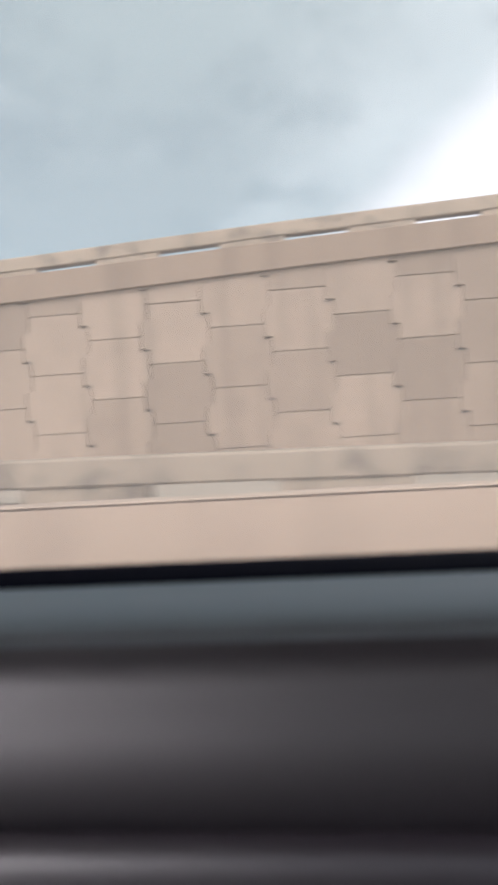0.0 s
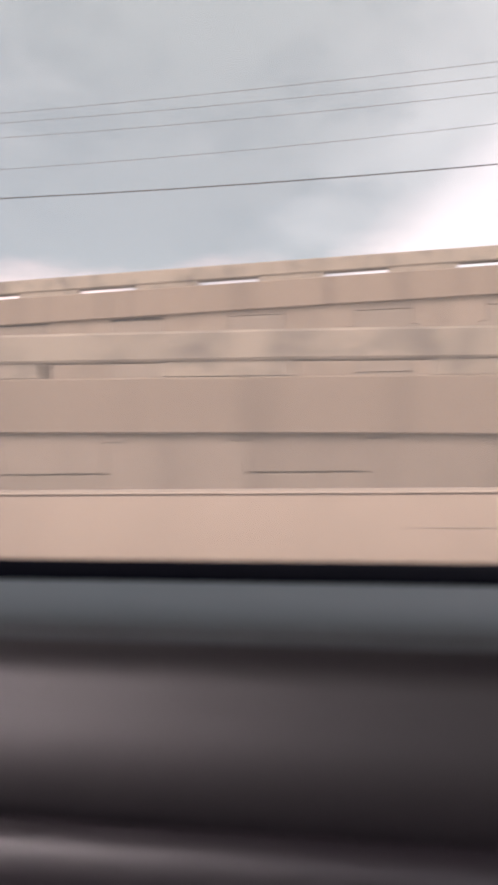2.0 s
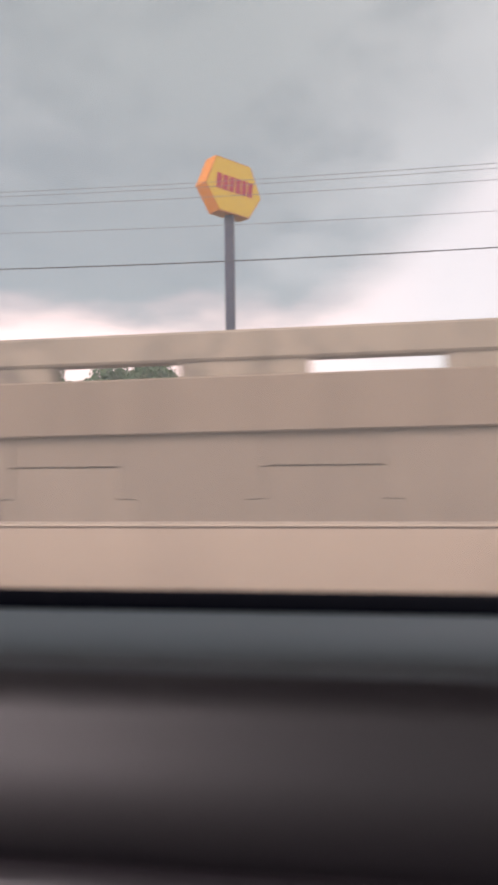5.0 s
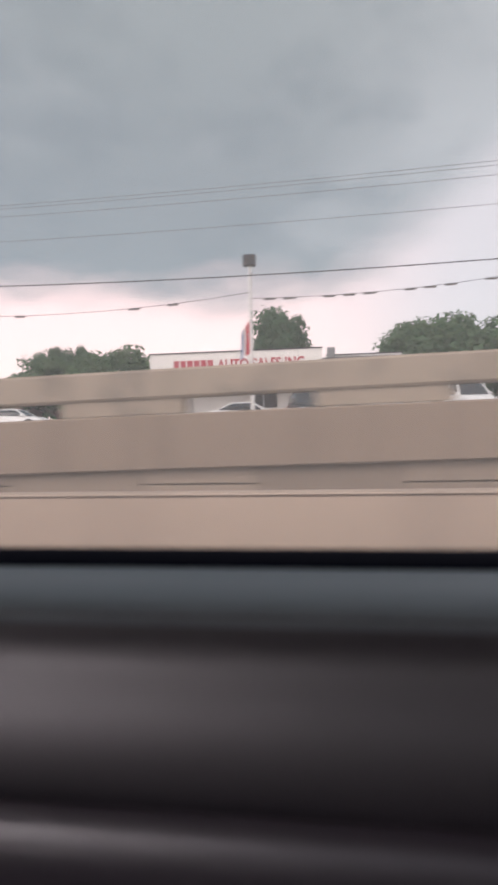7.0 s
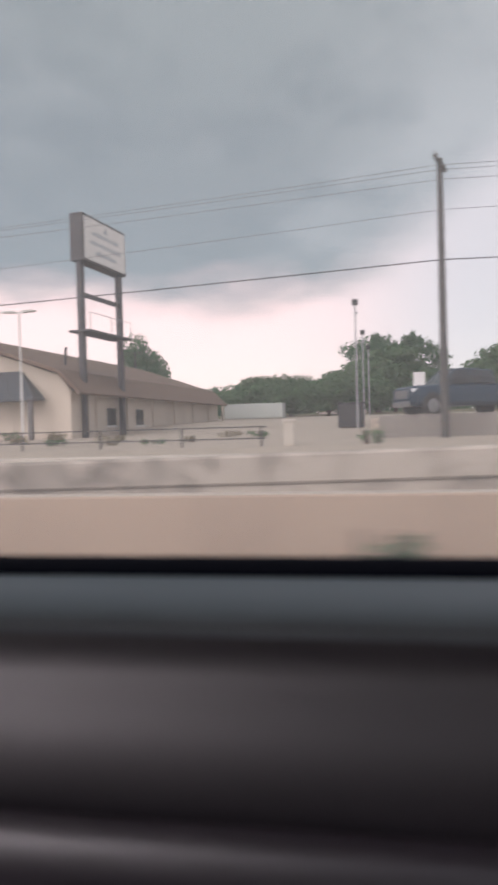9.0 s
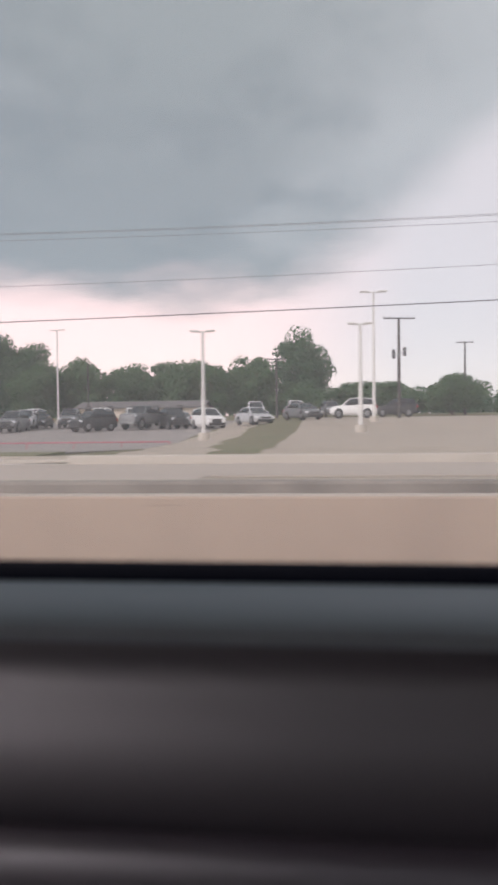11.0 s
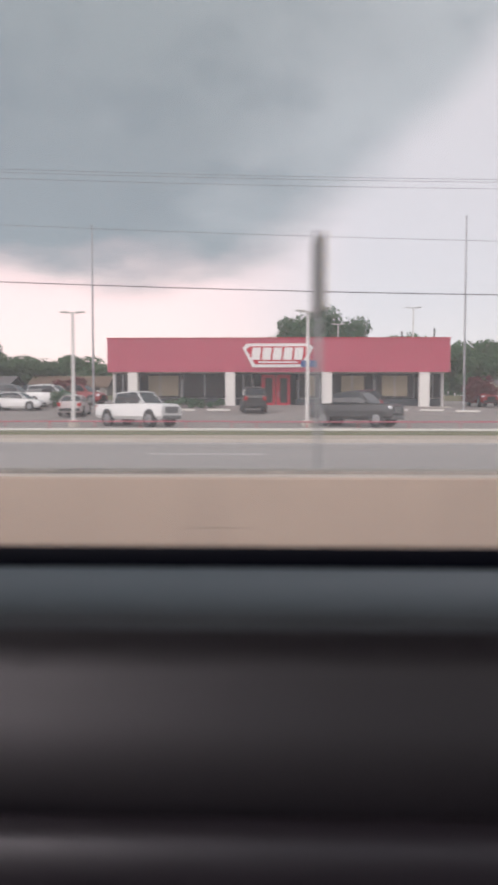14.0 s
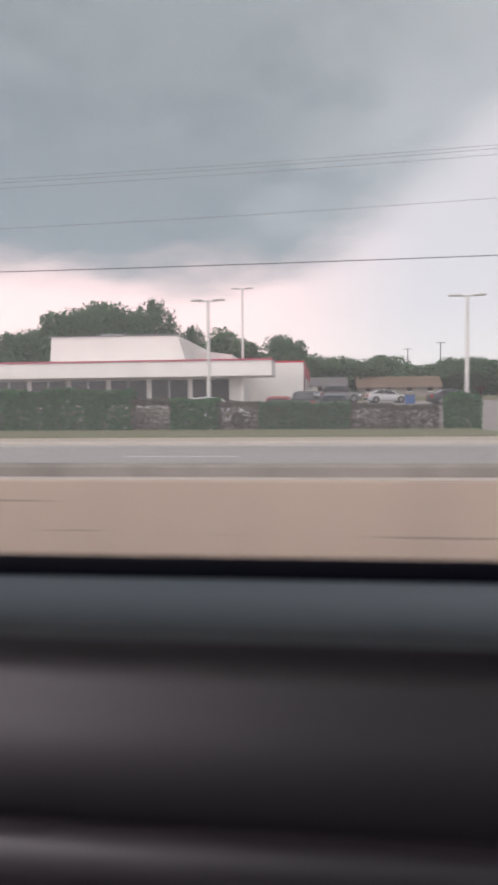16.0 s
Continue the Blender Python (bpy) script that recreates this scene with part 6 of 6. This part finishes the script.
# red and white banner board
M_PRINT = plain("faded_red_print", (0.55, 0.20, 0.235), 0.6)
t = thing("banner_board", pose(-275.25, 32.6, ground_height(-275.25, 32.6), 0, 0, -23), "white banner board with red printed blocks on posts", "sign")
for s in (-1.1, 1.1):
    part("post", boxed(s - 0.05, s + 0.05, -0.05, 0.05, 0, 2.3), M_WOOD, t)
bd = part("board", boxed(-1.25, 1.25, -0.09, -0.05, 0.95, 2.35, 0.01), M_SIGN_WHITE, t)
part("print_block", boxed(-1.15, -0.2, -0.10, -0.09, 1.3, 1.85), M_PRINT, bd)
for z in (1.1, 1.5, 1.9):
    part("print_bar", boxed(0.0, 1.15, -0.10, -0.09, z, z + 0.27), M_PRINT, bd)

# cable fence along the gravel lot
for x0, x1 in ((-247.0, -264.0), (-264.0, -281.0)):
    t = thing("pipe_fence", pose(0, 0, 0), "low dark pipe fence with two rails along the gravel lot", "fence", "pipe fences")
    n = 5
    for i in range(n + 1):
        x = x0 + (x1 - x0) * i / n + (-0.2 if i == 0 else 0)
        z = ground_height(x, 27)
        part("post", tube(bmesh.new(), [(x, 27, z - 0.1), (x, 27, z + 0.82)], 0.04, 6), M_DARK_STEEL, t)
    for up in (0.35, 0.8):
        part("rail", tube(bmesh.new(), [(x0 + (x1 - x0) * i / n, 26.95, ground_height(x0 + (x1 - x0) * i / n, 27) + up) for i in range(n + 1)], 0.026, 6), M_DARK_STEEL, t)
t = thing("fence_pillar", pose(-246.1, 27, ground_height(-246.1, 27)), "short pale concrete fence pillar", "pillar")
part("shaft", boxed(-0.2, 0.2, -0.2, 0.2, -0.1, 0.95, 0.03), M_KERB, t)
part("cap", boxed(-0.25, 0.25, -0.25, 0.25, 0.95, 1.05, 0.02), M_KERB, t)
# board fence of the sales lot
t = thing("board_fence", pose(0, 0, 0), "low grey board fence of the sales lot", "fence")
for i in range(46):
    x = -235.6 - 0.155 * i
    z = ground_height(x, 30.5)
    part("board", boxed(x - 0.07, x + 0.07, 30.5, 30.53, z - 0.05, z + 0.98 + 0.02 * (i % 3)), M_PLANK, t)
for z in (0.3, 0.75):
    part("fence_rail", boxed(-242.8, -235.5, 30.54, 30.6, 0.55 + z, 0.63 + z), M_PLANK, t)
t = thing("guard_rail", pose(0, 0, 0), "grey low rail with dark posts along the sales lot", "rail")
part("beam", boxed(-235.0, -178, 28.4, 28.5, 1.24, 1.42, 0.02), M_TANK, t)
for i in range(20):
    x = -234.6 + 2.9 * i
    part("post", boxed(x - 0.1, x + 0.1, 28.5, 28.7, 0.3, 1.4), M_BARS_DARK, t)
M_PALE_STEEL = plain("pale_green_steel", (0.42, 0.45, 0.43), 0.6)
t = thing("metal_container", pose(-254.8, 72, ground_height(-254.8, 72)), "long pale corrugated metal container", "container")
cb = part("container_body", boxed(-3.0, 3.0, -1.2, 1.2, 0.1, 1.6, 0.03), M_PALE_STEEL, t)
for i in range(12):
    part("corrugation", boxed(-2.95 + 0.5 * i, -2.7 + 0.5 * i, -1.24, -1.2, 0.2, 1.5), M_PALE_STEEL, cb)
t = thing("waste_bin", pose(-244.2, 44.5, ground_height(-244.2, 44.5)), "dark blue metal waste container on the lot", "container")
part("bin_body", boxed(-0.8, 0.8, -0.7, 0.7, 0, 1.5, 0.12), M_BLACK, t)
part("lid", boxed(-0.84, 0.84, -0.74, 0.74, 1.5, 1.58, 0.02), M_BLACK, t)
t = thing("small_sign", pose(-240.4, 38.9, ground_height(-240.4, 39)), "small white sign on a thin post", "sign")
part("post", tube(bmesh.new(), [(0, 0, 0), (0, 0, 3.0)], 0.035, 6), M_GREY_STEEL, t)
part("panel", boxed(-0.3, 0.3, -0.05, -0.03, 2.2, 3.1, 0.01), M_SIGN_WHITE, t)

# ---- the auto sales building ----
ab = thing("sales_building", pose(-0.9, 2.9, 0.27), "white auto sales building with red lettering and brown mansard", "building")
GZ = ground_height(-200, 70)
part("sign_band", boxed(-210.5, -192.6, 68.0, 68.35, 6.05, 8.6, 0.02), M_WHITE, ab)
part("band_cap", boxed(-210.6, -192.5, 67.92, 68.4, 8.6, 8.72), M_DARK_STEEL, ab)
part("front_wall", boxed(-210.5, -182.0, 69.5, 69.8, GZ - 0.2, 6.05), M_WHITE, ab)
part("side_wall", plate_xz([(0, 0), (1, 0), (1, 1), (0, 1)], 0, 1), M_WHITE, ab).matrix_local = Matrix.Translation((-210.5, 69.8, GZ - 0.2)) @ Matrix.Diagonal((0.3, 12, 8.0 - GZ, 1))
part("mansard", sweep([(66.9, 4.7), (69.4, 6.05), (69.4, 6.0), (66.9, 4.55)], [(-210.6, 0), (-182, 0)]), M_SHINGLE, ab)
part("roof", boxed(-210.4, -182.0, 69.8, 82, 7.6, 7.8), M_GREY_SHINGLE, ab)
part("annex_band", boxed(-192.4, -184.6, 71.5, 71.8, 5.5, 8.15), M_WHITE, ab)
part("annex_cap", boxed(-192.45, -184.5, 71.4, 71.9, 8.15, 8.25), M_DARK_STEEL, ab)
part("rooftop_unit", boxed(-192.2, -191.4, 70, 70.8, 7.8, 8.85, 0.03), M_TANK, ab)
part("back_wall", boxed(-210.5, -182.0, 82.0, 82.3, GZ - 0.2, 7.6), M_WHITE, ab)
for i in range(2, 6):
    x = -209 + 4.4 * i
    w = part("window", boxed(x, x + 2.8, 69.4, 69.46, GZ + 0.7, GZ + 2.6), M_GLASS, ab)
    part("mullion", boxed(x + 1.35, x + 1.45, 69.36, 69.4, GZ + 0.7, GZ + 2.6), M_GREY_STEEL, w)
M_SIGN_RED = material("faded_red_letters", (0.40, 0.055, 0.075), 0.6, stain=0.4, stain_size=1.2, stain_colour=(0.5, 0.25, 0.25))
bars(ab, -208.0, -203.7, 6.8, 7.85, 68.0, 6, M_SIGN_RED, "name_bar")
lettering(ab, "AUTO SALES INC", -203.3, 67.97, 6.8, 1.5, M_SIGN_RED)

# ---- tall yellow restaurant sign ----
M_NAVY = plain("navy_painted_steel", (0.014, 0.022, 0.055), 0.55)
ys = thing("restaurant_sign", pose(-142.1, 45.5, ground_height(-142.1, 45.5)), "yellow hexagonal sign with red bars on a dark pole", "sign")
top = 20.5 - ground_height(-142.1, 45.5)
part("pole", boxed(-0.3, 0.3, -0.3, 0.3, -0.1, top - 3.0, 0.05), M_NAVY, ys)
hexa = [(-2.4, -0.2), (-1.5, 1.75), (1.5, 1.75), (2.4, -0.2), (1.3, -1.75), (-1.3, -1.75)]
hd = part("sign_head", plate_xz(hexa, -0.5, 0.5), M_ORANGE, ys, "orange edged sign body")
hd.matrix_local = pose(0, 0, top - 1.75, 0, 0, 50)
for y0, y1 in ((-0.53, -0.502), (0.502, 0.53)):
    part("sign_face", plate_xz([(x * 0.96, z * 0.96) for x, z in hexa], y0, y1), M_YELLOW, hd, "yellow sign face")
    bars(hd, -1.6, 1.6, -0.35, 0.65, y0 - 0.003 if y0 < 0 else y1 + 0.04, 6, M_RED_PAINT, "logo_bar", 0.1, 0.03)


t = thing("traffic_cone", pose(-415.9, 38.0, ground_height(-415.9, 38.0) + 0.1), "small orange traffic cone beside a pole", "traffic cone")
part("cone", tube(bmesh.new(), [(0, 0, 0.03), (0, 0, 0.4), (0, 0, 0.7)], [0.16, 0.09, 0.03], 10), M_ORANGE, t)
part("foot", boxed(-0.2, 0.2, -0.2, 0.2, 0, 0.04, 0.01), M_ORANGE, t)
# ---- wall panels, one by one ----
def cross_panel(cut, mat):
    """A cross-shaped facing panel, 1.55 m from column to column, its middle wider than its ends, with eased edges, cut level at a height."""
    wide, slim, half, arm = 0.866, 0.676, 0.753, 0.368
    ring = [(-slim, -half), (slim, -half), (slim + 0.01, -arm - 0.012), (wide, -arm), (wide, arm), (slim + 0.01, arm + 0.012),
            (slim, half), (-slim, half), (-slim - 0.01, arm + 0.012), (-wide, arm), (-wide, -arm), (-slim - 0.01, -arm - 0.012)]
    bm = bmesh.new()
    back, rim, face = ([bm.verts.new((x * k, y, z * k)) for x, z in ((a, min(c, cut)) for a, c in ring)] for k, y in ((1, 0.14), (1, 0.015), (0.988, 0.0)))
    bm.faces.new(face)
    for a, b in ((face, rim), (rim, back)):
        for i in range(12):
            j = (i + 1) % 12
            bm.faces.new((a[i], b[i], b[j], a[j]))
    bmesh.ops.remove_doubles(bm, verts=bm.verts, dist=0.0005)
    bmesh.ops.recalc_face_normals(bm, faces=bm.faces)
    me = bpy.data.meshes.new("wall_panel")
    bm.to_mesh(me)
    bm.free()
    me.materials.append(mat)
    return me


PANELS = {}
pick = random.Random(4)


def panels(parent, x0, x1, pitch, y, phase, table, below, floor, dark=lambda x, i: False):
    """Columns of panels at every pitch, every other column half a panel lower, up to the coping."""
    i = 0
    while x0 - pitch * i > x1:
        x = x0 - pitch * i
        z = phase(x) - (0.76 if i % 2 else 0.0)
        while z < along(table, x) - below + 0.7:
            cut = round(min(0.76, along(table, x) - below + 0.12 - z), 1)
            if z > floor(x) and cut > -0.6:
                mat = M_PANEL_DARK if dark(x, i) else M_PANEL
                if (cut, mat) not in PANELS:
                    PANELS[cut, mat] = cross_panel(cut, mat)
                ob = new("wall_panel", PANELS[cut, mat])
                ob.parent = parent
                ob.location = (x, y + pick.uniform(-0.008, 0.008), z)
            z += 1.52
        i += 1


JOINTS = [(60, 6.5), (-4, 4.47), (-17, 4.06), (-25, 3.96), (-90, 3.9)]
panels(front, 15.24, -84.0, 1.56, 17.52, lambda x: along(JOINTS, x) - 5.32, FRONT_TOP, 1.16, lambda x: along(RAMP_TOP, x) - 1.5, lambda x, i: x < -17 and i % 2 == 0)
# the courses of the ramp wall step down and up along the way
COURSES = [(-65, 0.66), (-71.4, 1.16), (-88, 1.02), (-102, 0.76), (-118, 1.33), (-125, 1.2), (-150, 1.12), (-400, 0.56)]
panels(ramp, -26.71, -208.0, 1.55, 8.10, lambda x: next(z for end, z in COURSES if x > end) - 2.28, RAMP_TOP, 1.2, lambda x: -0.5)
